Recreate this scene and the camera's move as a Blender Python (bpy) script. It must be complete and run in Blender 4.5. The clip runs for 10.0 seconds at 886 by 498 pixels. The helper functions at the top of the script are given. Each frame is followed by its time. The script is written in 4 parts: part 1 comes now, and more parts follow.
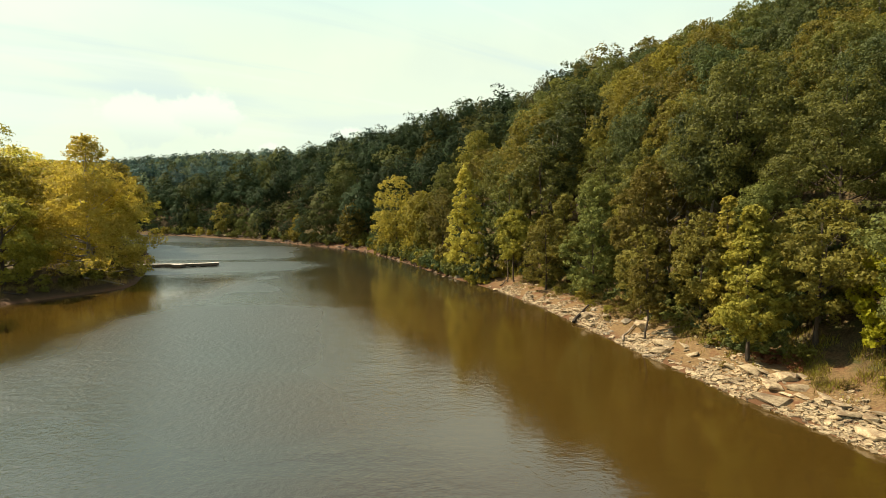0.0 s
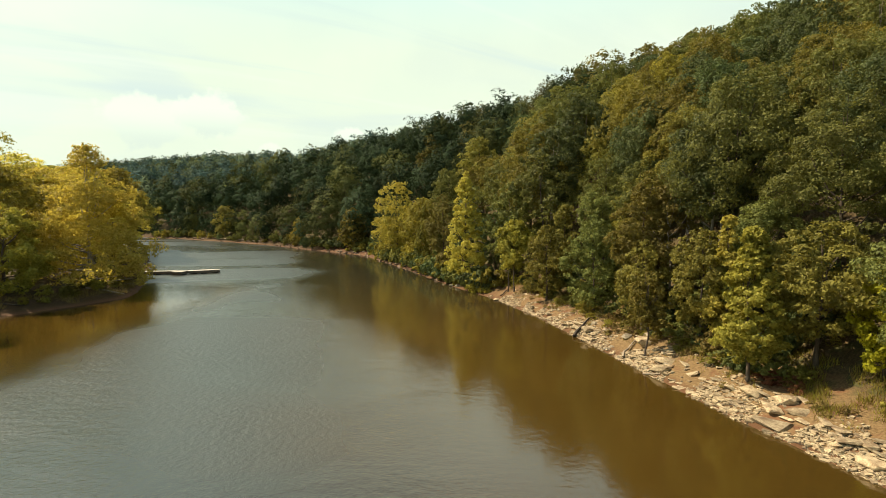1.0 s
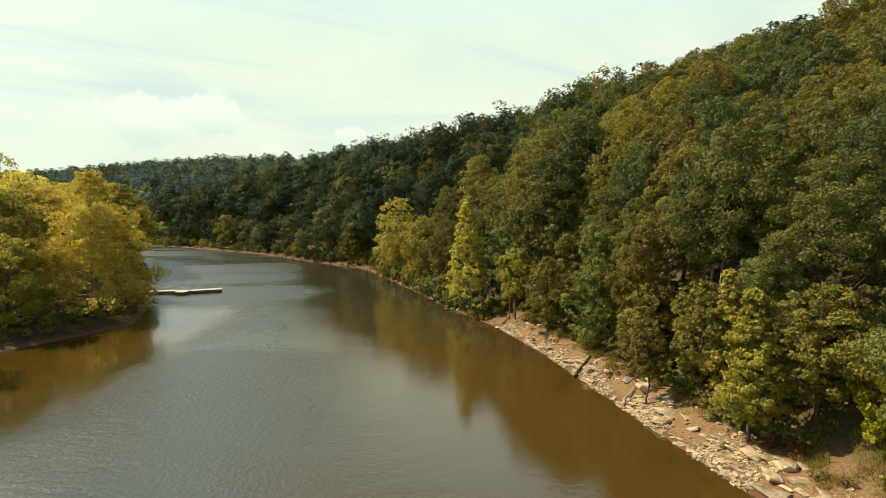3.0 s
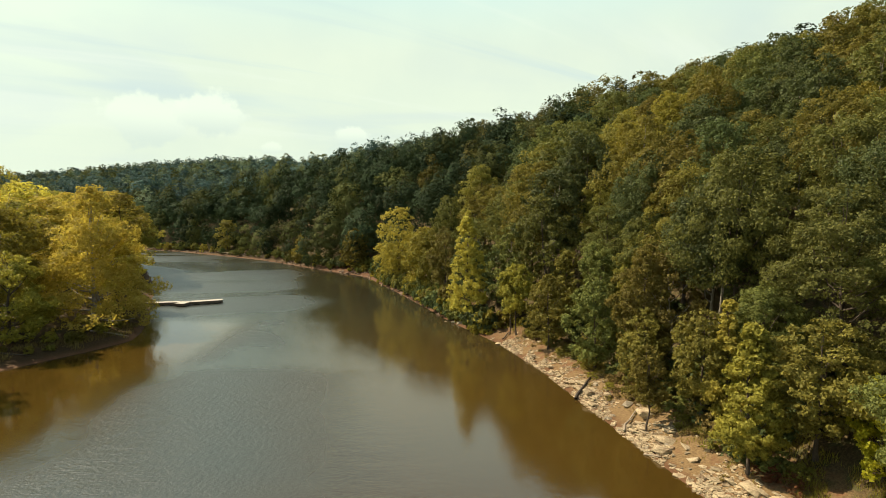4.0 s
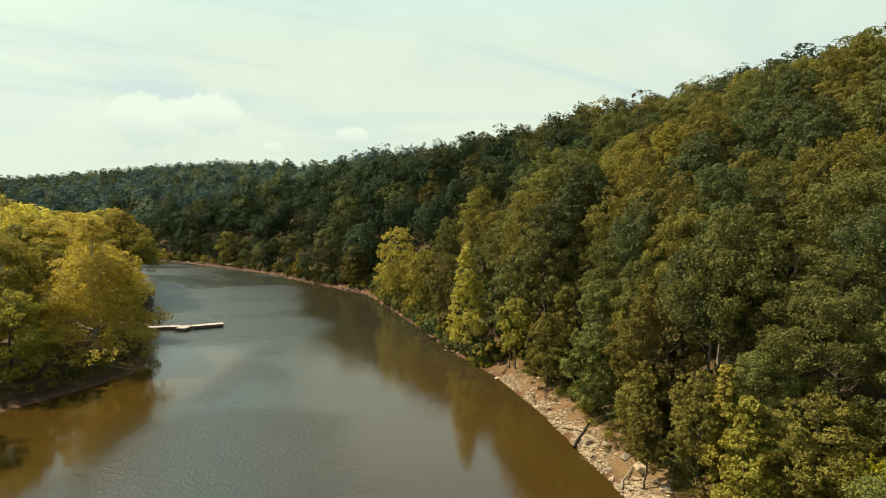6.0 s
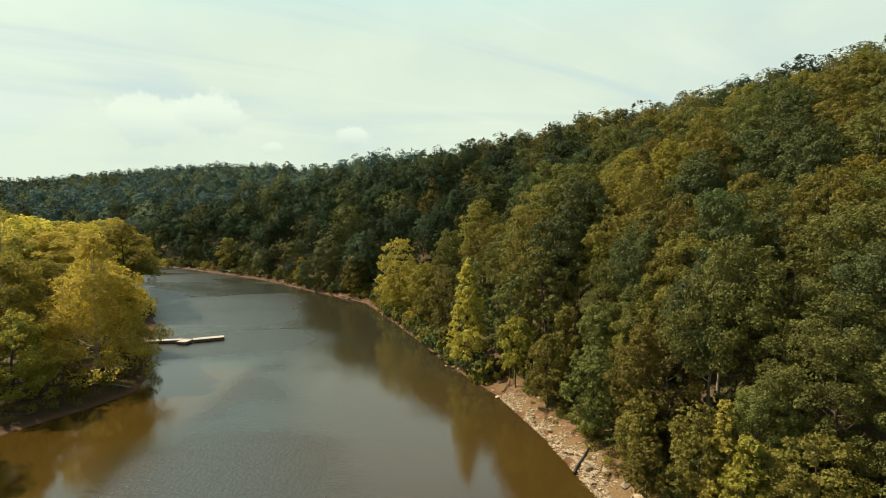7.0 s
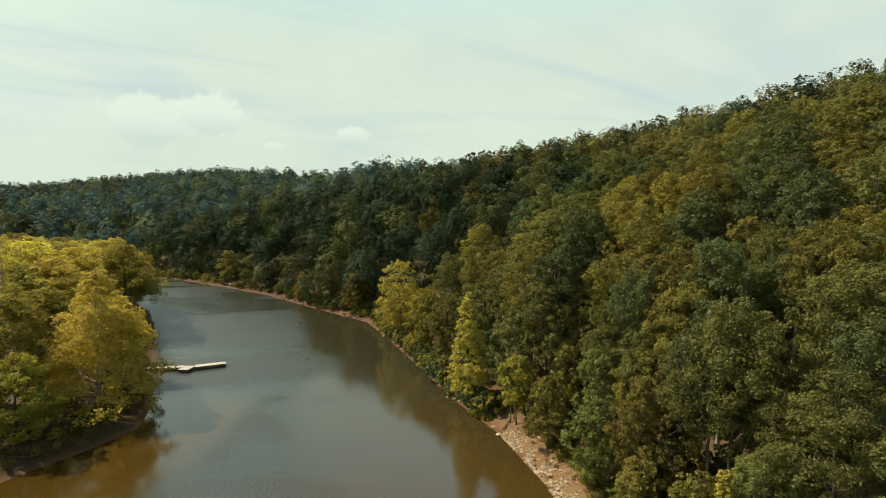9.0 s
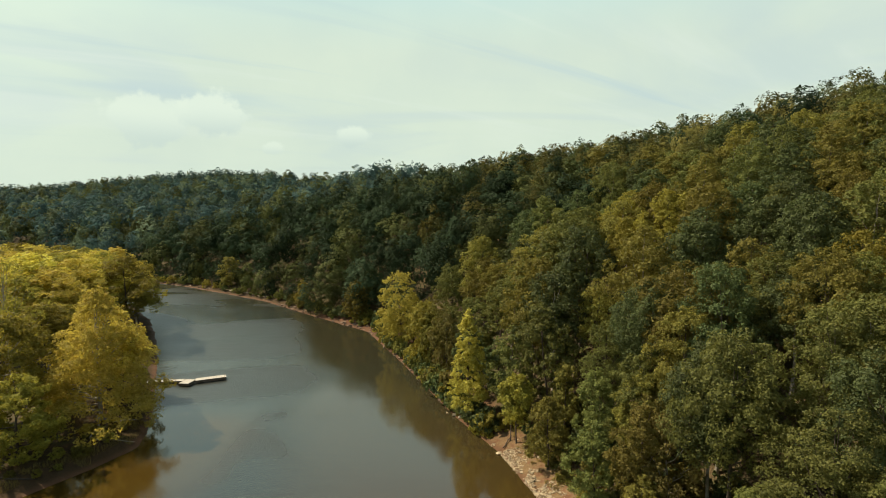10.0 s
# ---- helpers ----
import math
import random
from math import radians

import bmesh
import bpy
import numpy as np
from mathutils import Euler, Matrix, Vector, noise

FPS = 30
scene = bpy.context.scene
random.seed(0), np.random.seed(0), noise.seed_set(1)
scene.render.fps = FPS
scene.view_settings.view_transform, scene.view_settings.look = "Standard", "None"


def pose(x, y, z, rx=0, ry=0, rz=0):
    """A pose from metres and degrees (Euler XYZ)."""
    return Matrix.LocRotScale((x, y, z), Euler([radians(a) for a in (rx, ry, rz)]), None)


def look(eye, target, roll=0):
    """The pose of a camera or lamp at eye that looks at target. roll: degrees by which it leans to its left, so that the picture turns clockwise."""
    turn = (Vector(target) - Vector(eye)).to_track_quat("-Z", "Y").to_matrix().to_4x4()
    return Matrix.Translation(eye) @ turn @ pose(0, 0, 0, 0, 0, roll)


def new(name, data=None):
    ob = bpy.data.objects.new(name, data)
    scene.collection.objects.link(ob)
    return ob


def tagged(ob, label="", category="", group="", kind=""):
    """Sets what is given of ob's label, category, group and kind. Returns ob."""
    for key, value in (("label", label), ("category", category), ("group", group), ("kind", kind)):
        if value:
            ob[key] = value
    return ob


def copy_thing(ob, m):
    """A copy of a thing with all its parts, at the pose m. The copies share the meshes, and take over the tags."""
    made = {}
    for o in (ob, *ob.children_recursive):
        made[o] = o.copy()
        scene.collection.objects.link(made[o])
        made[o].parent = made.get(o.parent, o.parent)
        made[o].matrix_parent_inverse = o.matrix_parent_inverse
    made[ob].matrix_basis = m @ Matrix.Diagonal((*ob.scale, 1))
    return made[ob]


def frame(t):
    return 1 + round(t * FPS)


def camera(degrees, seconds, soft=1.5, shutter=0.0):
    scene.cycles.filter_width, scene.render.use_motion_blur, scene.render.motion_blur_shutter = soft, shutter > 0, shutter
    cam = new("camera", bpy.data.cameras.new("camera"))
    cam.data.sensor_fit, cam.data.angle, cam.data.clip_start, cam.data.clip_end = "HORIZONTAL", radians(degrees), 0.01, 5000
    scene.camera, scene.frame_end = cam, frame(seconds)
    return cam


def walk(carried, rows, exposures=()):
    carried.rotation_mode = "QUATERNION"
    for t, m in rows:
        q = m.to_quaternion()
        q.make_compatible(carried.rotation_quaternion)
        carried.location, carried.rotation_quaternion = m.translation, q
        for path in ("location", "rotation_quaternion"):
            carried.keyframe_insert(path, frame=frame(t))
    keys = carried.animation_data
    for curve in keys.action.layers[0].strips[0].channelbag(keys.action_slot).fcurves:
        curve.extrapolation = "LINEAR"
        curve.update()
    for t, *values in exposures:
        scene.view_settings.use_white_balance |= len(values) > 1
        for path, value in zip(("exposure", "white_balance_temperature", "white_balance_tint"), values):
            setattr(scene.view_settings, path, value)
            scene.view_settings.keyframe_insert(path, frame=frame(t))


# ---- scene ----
cam = camera(80.8, 10.0, soft=0.5)
METRES, EYE, TILT, LEAN, TURN = 24.0, 11.1, -4.1, 0.0, 0.0
ROWS = [
    (0.0, 0.0, 0.0, 0.0, 0.0, 0.0, -0.0),
    (0.5, 0.0006, -0.0004, 0.0243, 0.05, -0.0, -0.0),
    (1.0, 0.0011, -0.0012, 0.0582, 0.08, 0.01, -0.0),
    (1.5, 0.0016, -0.0027, 0.0972, 0.13, 0.01, -0.01),
    (2.0, 0.0016, -0.0054, 0.1389, 0.16, -0.02, 0.0),
    (2.5, 0.0011, -0.008, 0.183, 0.2, -0.04, 0.01),
    (4.0, -0.0014, -0.0153, 0.3271, 0.26, -0.11, 0.03),
    (4.5, -0.0007, -0.0181, 0.3753, 0.28, -0.12, 0.04),
    (5.0, 0.0015, -0.0204, 0.4259, 0.29, -0.09, 0.03),
    (5.5, 0.0044, -0.0236, 0.4794, 0.31, -0.12, 0.02),
    (7.0, 0.0028, -0.0356, 0.6485, 0.35, -0.11, 0.03),
    (7.5, 0.001, -0.0391, 0.7062, 0.36, -0.11, 0.04),
    (8.0, 0.001, -0.042, 0.7634, 0.37, -0.12, 0.07),
    (8.5, 0.0017, -0.045, 0.822, 0.38, -0.14, 0.1),
    (9.0, 0.002, -0.0475, 0.8818, 0.4, -0.17, 0.14),
    (9.5, 0.0032, -0.049, 0.9413, 0.41, -0.18, 0.17),
    (10.0, 0.0047, -0.051, 0.9983, 0.44, -0.2, 0.2),
]
walk(cam, [(t, pose(0, 0, EYE, TILT, LEAN, TURN) @ pose(METRES * x, METRES * y, METRES * z, 90 + pitch, roll, yaw)) for t, x, y, z, yaw, pitch, roll in ROWS],
     [(0.0, 0.63, 6900, 10), (2.5, 0.59, 6800, 10), (5.0, 0.48, 6700, 10), (7.5, 0.38, 6580, 10), (10.0, 0.29, 6500, 10)])

# ---- light ----
SUN_DIR = Vector((-0.64, 0.19, 0.73)).normalized()
sun = new("sun", bpy.data.lights.new("sun", "SUN"))
sun.data.energy, sun.data.angle, sun.data.color = 5.5, radians(0.6), (1.0, 0.87, 0.66)
sun.matrix_world = look((0, 0, 200), Vector((0, 0, 200)) - SUN_DIR)


class Nodes:
    """Short hand for node trees."""

    def __init__(self, tree):
        self.tree = tree
        tree.nodes.clear()

    def add(self, kind, values=(), **settings):
        node = self.tree.nodes.new(kind)
        for key, value in settings.items():
            setattr(node, key, value)
        for key, value in dict(values).items():
            if isinstance(value, bpy.types.NodeSocket):
                self.tree.links.new(value, node.inputs[key])
            else:
                node.inputs[key].default_value = value
        return node

    def mix(self, fac, a, b, blend="MIX"):
        return self.add("ShaderNodeMix", {0: fac, 6: a, 7: b}, data_type="RGBA", blend_type=blend).outputs[2]

    def math(self, op, a, b=0.0, c=0.0, clamp=False):
        return self.add("ShaderNodeMath", {0: a, 1: b, 2: c}, operation=op, use_clamp=clamp).outputs[0]

    def span(self, value, a, b, lo=0.0, hi=1.0):
        return self.add("ShaderNodeMapRange", {0: value, 1: a, 2: b, 3: lo, 4: hi}, interpolation_type="SMOOTHSTEP").outputs[0]

    def noise(self, vector, scale, detail=4.0, rough=0.55, distortion=0.0):
        return self.add("ShaderNodeTexNoise", {"Vector": vector, "Scale": scale, "Detail": detail, "Roughness": rough, "Distortion": distortion}).outputs[0]

    def scaled(self, vector, x, y, z):
        return self.add("ShaderNodeVectorMath", {0: vector, 1: (x, y, z)}, operation="MULTIPLY").outputs[0]


def rgb(r, g, b):
    return (r, g, b, 1.0)


def build_world():
    world = bpy.data.worlds.new("sky")
    world.use_nodes = True
    scene.world = world
    n = Nodes(world.node_tree)
    sky = n.add("ShaderNodeTexSky", sky_type="NISHITA", sun_disc=False, sun_elevation=math.asin(SUN_DIR.z),
                sun_rotation=math.atan2(SUN_DIR.x, SUN_DIR.y), dust_density=2.0)
    way = n.add("ShaderNodeTexCoord").outputs["Generated"]
    xyz = n.add("ShaderNodeSeparateXYZ", {0: way})
    up = n.math("MAXIMUM", xyz.outputs[2], 0.02)
    flat = n.add("ShaderNodeCombineXYZ", {0: n.math("DIVIDE", xyz.outputs[0], n.math("ADD", up, 0.12)),
                                           1: n.math("DIVIDE", xyz.outputs[1], n.math("ADD", up, 0.12))}).outputs[0]
    veil = n.noise(n.scaled(flat, 0.55, 0.8, 1.0), 0.9, 5.0, 0.48, 0.8)
    cover = n.span(veil, 0.34, 0.60, 0.94, 1.0)
    # the veil is thick near the horizon and thins overhead
    low = n.span(up, 0.42, 0.68, 1.0, 0.05)
    cover = n.math("MULTIPLY", cover, low)
    bright = n.noise(way, 5.0, 5.0, 0.55)
    white = n.mix(n.span(bright, 0.35, 0.7), rgb(6.45, 7.6, 6.4), rgb(6.8, 7.9, 6.5))
    glow = n.span(n.add("ShaderNodeVectorMath", {0: way, 1: tuple(SUN_DIR)}, operation="DOT_PRODUCT").outputs[1], 0.55, 1.0, 0.0, 1.0)
    white = n.mix(glow, white, rgb(8.5, 10.2, 8.0))
    white = n.mix(n.math("MULTIPLY", n.span(veil, 0.52, 0.36), n.span(up, 0.06, 0.2, 0.2, 0.5)), white, rgb(5.6, 6.9, 6.8))
    white = n.mix(n.span(up, 0.26, 0.5), white, rgb(4.9, 7.7, 7.9))
    # long bluish streaks between bands of high cloud
    turned = n.add("ShaderNodeVectorRotate", {"Vector": flat, "Angle": radians(-33)}, rotation_type="Z_AXIS").outputs[0]
    streak = n.noise(n.scaled(turned, 0.22, 1.5, 1.0), 1.0, 5.0, 0.55, 0.5)
    white = n.mix(n.math("MULTIPLY", n.span(streak, 0.52, 0.66), n.span(up, 0.05, 0.22, 0.0, 0.75)), white, rgb(5.3, 6.75, 6.7))
    white = n.mix(n.math("MULTIPLY", n.span(streak, 0.46, 0.34), n.span(up, 0.05, 0.22, 0.0, 0.6)), white, rgb(7.3, 8.3, 7.2))
    color = n.mix(cover, sky.outputs[0], white)
    # two soft heaps of cumulus low over the far woods
    for place, size, power in (((-0.565, 1.0, 0.172), 0.072, 0.8), ((-0.44, 1.0, 0.180), 0.062, 0.88), ((-0.175, 1.0, 0.142), 0.036, 0.8), ((-0.33, 1.0, 0.118), 0.024, 0.6)):
        off = n.add("ShaderNodeVectorMath", {0: way, 1: tuple(Vector(place).normalized())}, operation="SUBTRACT").outputs[0]
        dist = n.add("ShaderNodeVectorMath", {0: n.scaled(off, 1.0, 1.0, 1.5)}, operation="LENGTH").outputs[1]
        ragged = n.math("ADD", dist, n.math("MULTIPLY", n.math("SUBTRACT", n.noise(way, 26.0, 5.0, 0.6), 0.5), size * 1.3))
        puff = n.math("MULTIPLY", n.span(ragged, size * 0.68, size, 1.0, 0.0), power)
        side = n.span(n.add("ShaderNodeSeparateXYZ", {0: off}).outputs[2], -size * 0.6, size * 0.3)
        color = n.mix(puff, color, n.mix(side, rgb(5.8, 7.0, 6.35), rgb(7.6, 8.7, 7.3)))
    back = n.add("ShaderNodeBackground", {"Color": color, "Strength": 0.085})
    out = n.add("ShaderNodeOutputWorld", {0: back.outputs[0]})


build_world()


# ---- materials ----
def material(name):
    m = bpy.data.materials.new(name)
    m.use_nodes = True
    return m, Nodes(m.node_tree)


def finish(n, shader, bump=None, strength=0.4, distance=0.05):
    if bump is not None:
        b = n.add("ShaderNodeBump", {"Strength": strength, "Distance": distance, "Height": bump})
        n.tree.links.new(b.outputs[0], shader.inputs["Normal"])
    n.add("ShaderNodeOutputMaterial", {0: shader.outputs[0]})


def leaf_material(name, dark, light, thin=0.3, spread=0.72, gloss=0.09):
    m, n = material(name)
    place = n.add("ShaderNodeNewGeometry")
    tree = n.add("ShaderNodeObjectInfo").outputs["Random"]
    leaf = place.outputs["Random Per Island"]
    patch = n.noise(place.outputs["Position"], 0.35, 3.0)
    f = n.math("ADD", n.math("MULTIPLY", leaf, spread), n.math("MULTIPLY", n.span(patch, 0.3, 0.7), 1.0 - spread))
    color = n.mix(f, rgb(*dark), rgb(*light))
    hue = n.add("ShaderNodeHueSaturation", {"Hue": n.math("ADD", n.math("MULTIPLY", tree, 0.03), 0.49), "Saturation": 1.0,
                                            "Value": n.math("ADD", n.math("MULTIPLY", tree, 0.55), 0.72), "Color": color}).outputs[0]
    body = n.add("ShaderNodeBsdfPrincipled", {"Base Color": hue, "Roughness": 0.55, "Specular IOR Level": gloss})
    through_leaf = n.add("ShaderNodeBsdfTranslucent", {"Color": n.mix(0.35, hue, rgb(light[0] * 1.5, light[1] * 1.4, light[2] * 0.6))})
    both = n.add("ShaderNodeMixShader", {0: thin, 1: body.outputs[0], 2: through_leaf.outputs[0]})
    n.add("ShaderNodeOutputMaterial", {0: both.outputs[0]})
    return m


LEAF = {
    "dark": leaf_material("leaf_dark_green", (0.042, 0.057, 0.024), (0.120, 0.140, 0.047), 0.26),
    "green": leaf_material("leaf_green", (0.064, 0.072, 0.023), (0.192, 0.192, 0.050), 0.32),
    "olive": leaf_material("leaf_olive", (0.090, 0.082, 0.022), (0.247, 0.212, 0.046), 0.35),
    "gold": leaf_material("leaf_yellow_green", (0.123, 0.112, 0.022), (0.335, 0.285, 0.055), 0.42),
    "yellow": leaf_material("leaf_yellow", (0.270, 0.232, 0.042), (0.680, 0.570, 0.125), 0.46),
    "maple": leaf_material("leaf_golden_maple", (0.190, 0.160, 0.032), (0.450, 0.372, 0.080), 0.42),
    "lime": leaf_material("leaf_lime", (0.240, 0.250, 0.015), (0.420, 0.410, 0.030), 0.42),
    "rust": leaf_material("leaf_rusty", (0.084, 0.073, 0.024), (0.196, 0.160, 0.044), 0.32),
    "brush": leaf_material("leaf_dry_brush", (0.120, 0.085, 0.028), (0.280, 0.200, 0.070), 0.25),
    "red": leaf_material("leaf_red_brush", (0.120, 0.045, 0.020), (0.240, 0.100, 0.045), 0.25),
}

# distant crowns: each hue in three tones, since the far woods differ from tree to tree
# the haze hue puts the blue of distant air into the leaf colour
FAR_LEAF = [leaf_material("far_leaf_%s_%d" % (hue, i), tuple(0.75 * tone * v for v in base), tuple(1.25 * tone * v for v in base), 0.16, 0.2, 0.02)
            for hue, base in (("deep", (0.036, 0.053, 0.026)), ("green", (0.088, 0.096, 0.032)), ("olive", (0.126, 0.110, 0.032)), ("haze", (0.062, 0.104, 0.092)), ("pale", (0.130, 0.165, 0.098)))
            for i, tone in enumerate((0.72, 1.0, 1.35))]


def bark_material(name, a, b):
    m, n = material(name)
    pos = n.add("ShaderNodeTexCoord").outputs["Object"]
    grain = n.noise(n.scaled(pos, 8.0, 8.0, 1.2), 2.0, 5.0, 0.65)
    stain = n.noise(pos, 0.7, 3.0)
    color = n.mix(n.span(grain, 0.3, 0.7), rgb(*a), rgb(*b))
    color = n.mix(n.span(stain, 0.5, 0.75, 0.0, 0.5), color, rgb(a[0] * 0.7, a[1] * 0.8, a[2] * 0.7))
    finish(n, n.add("ShaderNodeBsdfPrincipled", {"Base Color": color, "Roughness": 0.9}), grain, 0.6, 0.03)
    return m


BARK = bark_material("bark_brown", (0.035, 0.025, 0.017), (0.10, 0.073, 0.05))
BARK_PALE = bark_material("bark_pale_grey", (0.16, 0.135, 0.10), (0.36, 0.32, 0.26))
DRIFTWOOD = bark_material("driftwood", (0.17, 0.13, 0.09), (0.36, 0.29, 0.21))
LOG_DARK = bark_material("wet_log", (0.022, 0.016, 0.012), (0.06, 0.045, 0.03))


def ground_material():
    m, n = material("soil_and_leaf_litter")
    pos = n.add("ShaderNodeNewGeometry").outputs["Position"]
    z = n.add("ShaderNodeSeparateXYZ", {0: pos}).outputs[2]
    big, mid, fine = n.noise(pos, 0.12, 4.0), n.noise(pos, 0.9, 5.0), n.noise(pos, 7.0, 5.0, 0.65)
    clay = n.mix(n.span(mid, 0.35, 0.65), rgb(0.15, 0.075, 0.038), rgb(0.235, 0.145, 0.072))
    dry = n.mix(n.span(fine, 0.3, 0.7), rgb(0.122, 0.078, 0.037), rgb(0.235, 0.155, 0.074))
    bank = n.mix(n.span(n.math("ADD", mid, n.math("MULTIPLY", big, 0.6)), 0.58, 0.78), clay, dry)
    litter = n.mix(n.span(fine, 0.3, 0.7), rgb(0.045, 0.032, 0.017), rgb(0.12, 0.085, 0.04))
    moss = n.mix(n.span(mid, 0.5, 0.62, 0.0, 0.6), litter, rgb(0.05, 0.06, 0.018))
    high = n.span(n.math("ADD", z, n.math("MULTIPLY", n.math("SUBTRACT", mid, 0.5), 1.6)), 1.3, 2.3)
    # far bank: redder clay, its tone darkened to hold the overhanging trees' shade
    north = n.add("ShaderNodeSeparateXYZ", {0: pos}).outputs[1]
    bank = n.mix(n.span(north, 58.0, 105.0, 0.0, 0.9), bank, n.mix(mid, rgb(0.075, 0.036, 0.020), rgb(0.14, 0.068, 0.038)))
    # low bank's brown soil, with the shade of its trees put into the colour
    shaded_soil = n.mix(n.span(fine, 0.3, 0.7), rgb(0.042, 0.026, 0.012), rgb(0.10, 0.062, 0.028))
    bank = n.mix(n.span(n.add("ShaderNodeSeparateXYZ", {0: pos}).outputs[0], -45.0, -38.0, 1.0, 0.0), bank, shaded_soil)
    color = n.mix(high, bank, moss)
    wet = n.span(n.math("ADD", z, n.math("MULTIPLY", n.math("SUBTRACT", fine, 0.5), 0.25)), 0.08, 0.42, 1.0, 0.0)
    color = n.mix(wet, color, n.mix(mid, rgb(0.085, 0.042, 0.020), rgb(0.14, 0.072, 0.034)))
    rough = n.span(wet, 0.0, 1.0, 0.95, 0.72)
    finish(n, n.add("ShaderNodeBsdfPrincipled", {"Base Color": color, "Roughness": rough, "Specular IOR Level": 0.15}),
           n.math("ADD", fine, n.math("MULTIPLY", mid, 1.5)), 0.8, 0.12)
    return m


def water_material():
    m, n = material("muddy_lake_water")
    pos = n.add("ShaderNodeNewGeometry").outputs["Position"]
    drift = n.noise(pos, 0.022, 3.0, 0.5, 0.8)
    color = n.mix(n.span(drift, 0.35, 0.65), rgb(0.050, 0.029, 0.0055), rgb(0.060, 0.035, 0.0070))
    ripple = n.noise(n.scaled(pos, 1.0, 1.0, 1.0), 2.3, 4.0, 0.6)
    swell = n.noise(n.scaled(pos, 0.7, 1.2, 1.0), 0.55, 2.0, 0.5)
    chop = n.noise(n.scaled(pos, 0.8, 1.3, 1.0), 5.5, 2.0, 0.5)
    calm = n.span(n.noise(n.scaled(pos, 0.6, 1.3, 1.0), 0.03, 3.0, 0.5, 1.0), 0.38, 0.62, 0.5, 1.0)
    split = n.add("ShaderNodeSeparateXYZ", {0: pos})
    lee = n.math("ADD", n.math("ADD", split.outputs[0], n.math("MULTIPLY", split.outputs[1], 0.3)), n.math("MULTIPLY", n.math("SUBTRACT", drift, 0.5), 22.0))
    calm = n.math("MULTIPLY", calm, n.span(lee, -4.0, 14.0, 1.0, 0.15))
    # the water is browner along both banks than in the open, and the wooded banks shelter it there from wind
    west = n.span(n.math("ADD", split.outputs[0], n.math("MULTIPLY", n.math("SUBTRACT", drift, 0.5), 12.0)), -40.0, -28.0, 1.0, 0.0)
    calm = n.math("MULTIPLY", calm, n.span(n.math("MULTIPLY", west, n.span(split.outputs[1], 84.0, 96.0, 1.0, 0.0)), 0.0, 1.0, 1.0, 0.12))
    bank_brown = n.math("MAXIMUM", n.math("MULTIPLY", n.span(lee, -9.0, 12.0), n.span(split.outputs[1], 40.0, 110.0, 1.0, 0.25)), n.math("MULTIPLY", west, n.span(split.outputs[1], 80.0, 92.0, 1.0, 0.0)))
    color = n.mix(bank_brown, rgb(0.025, 0.029, 0.019), color)
    height = n.math("MULTIPLY", n.math("ADD", n.math("ADD", ripple, n.math("MULTIPLY", chop, 0.35)), n.math("MULTIPLY", swell, 0.9)), calm)
    finish(n, n.add("ShaderNodeBsdfPrincipled", {"Base Color": color, "Roughness": n.span(calm, 0.1, 0.9, 0.06, 0.34), "IOR": 1.82, "Specular IOR Level": 0.5}),
           height, 0.6, 0.12)
    return m


def stone_material(name, a, b, dirt):
    m, n = material(name)
    pos = n.add("ShaderNodeNewGeometry").outputs["Position"]
    one = n.add("ShaderNodeObjectInfo").outputs["Random"]
    isle = n.add("ShaderNodeNewGeometry").outputs["Random Per Island"]
    fine, mid = n.noise(pos, 9.0, 6.0, 0.65), n.noise(n.scaled(pos, 1.0, 1.0, 3.0), 1.6, 4.0)
    color = n.mix(n.span(fine, 0.3, 0.7), rgb(*a), rgb(*b))
    color = n.mix(n.span(mid, 0.46, 0.68, 0.0, 0.85), color, rgb(*dirt))
    tone = n.math("ADD", n.math("MULTIPLY", n.math("FRACT", n.math("ADD", one, isle)), 0.6), 0.6)
    color = n.add("ShaderNodeHueSaturation", {"Value": tone, "Color": color}).outputs[0]
    finish(n, n.add("ShaderNodeBsdfPrincipled", {"Base Color": color, "Roughness": 0.88}),
           n.math("ADD", fine, n.math("MULTIPLY", mid, 2.0)), 0.6, 0.05)
    return m


def deck_material(name, a, b):
    m, n = material(name)
    pos = n.add("ShaderNodeTexCoord").outputs["Object"]
    grain = n.noise(n.scaled(pos, 14.0, 1.5, 3.0), 2.0, 5.0, 0.6)
    worn = n.noise(pos, 1.3, 4.0)
    color = n.mix(n.span(grain, 0.3, 0.7), rgb(*a), rgb(*b))
    color = n.mix(n.span(worn, 0.5, 0.7, 0.0, 0.55), color, rgb(a[0] * 0.55, a[1] * 0.5, a[2] * 0.45))
    finish(n, n.add("ShaderNodeBsdfPrincipled", {"Base Color": color, "Roughness": 0.8}), grain, 0.4, 0.02)
    return m


GROUND, WATER = ground_material(), water_material()
STONE = stone_material("pale_sandstone", (0.25, 0.186, 0.106), (0.48, 0.385, 0.240), (0.16, 0.102, 0.054))
STONE_GREY = stone_material("grey_sandstone", (0.21, 0.172, 0.118), (0.37, 0.31, 0.215), (0.15, 0.105, 0.06))
STONE_BROWN = stone_material("clay_stained_stone", (0.13, 0.085, 0.052), (0.27, 0.19, 0.125), (0.12, 0.068, 0.04))
DECK = deck_material("weathered_deck_boards", (0.36, 0.33, 0.27), (0.60, 0.56, 0.47))
DECK_SIDE = deck_material("dark_dock_skirt", (0.10, 0.075, 0.055), (0.19, 0.14, 0.10))
FLOAT = deck_material("black_dock_float", (0.012, 0.012, 0.013), (0.03, 0.03, 0.03))


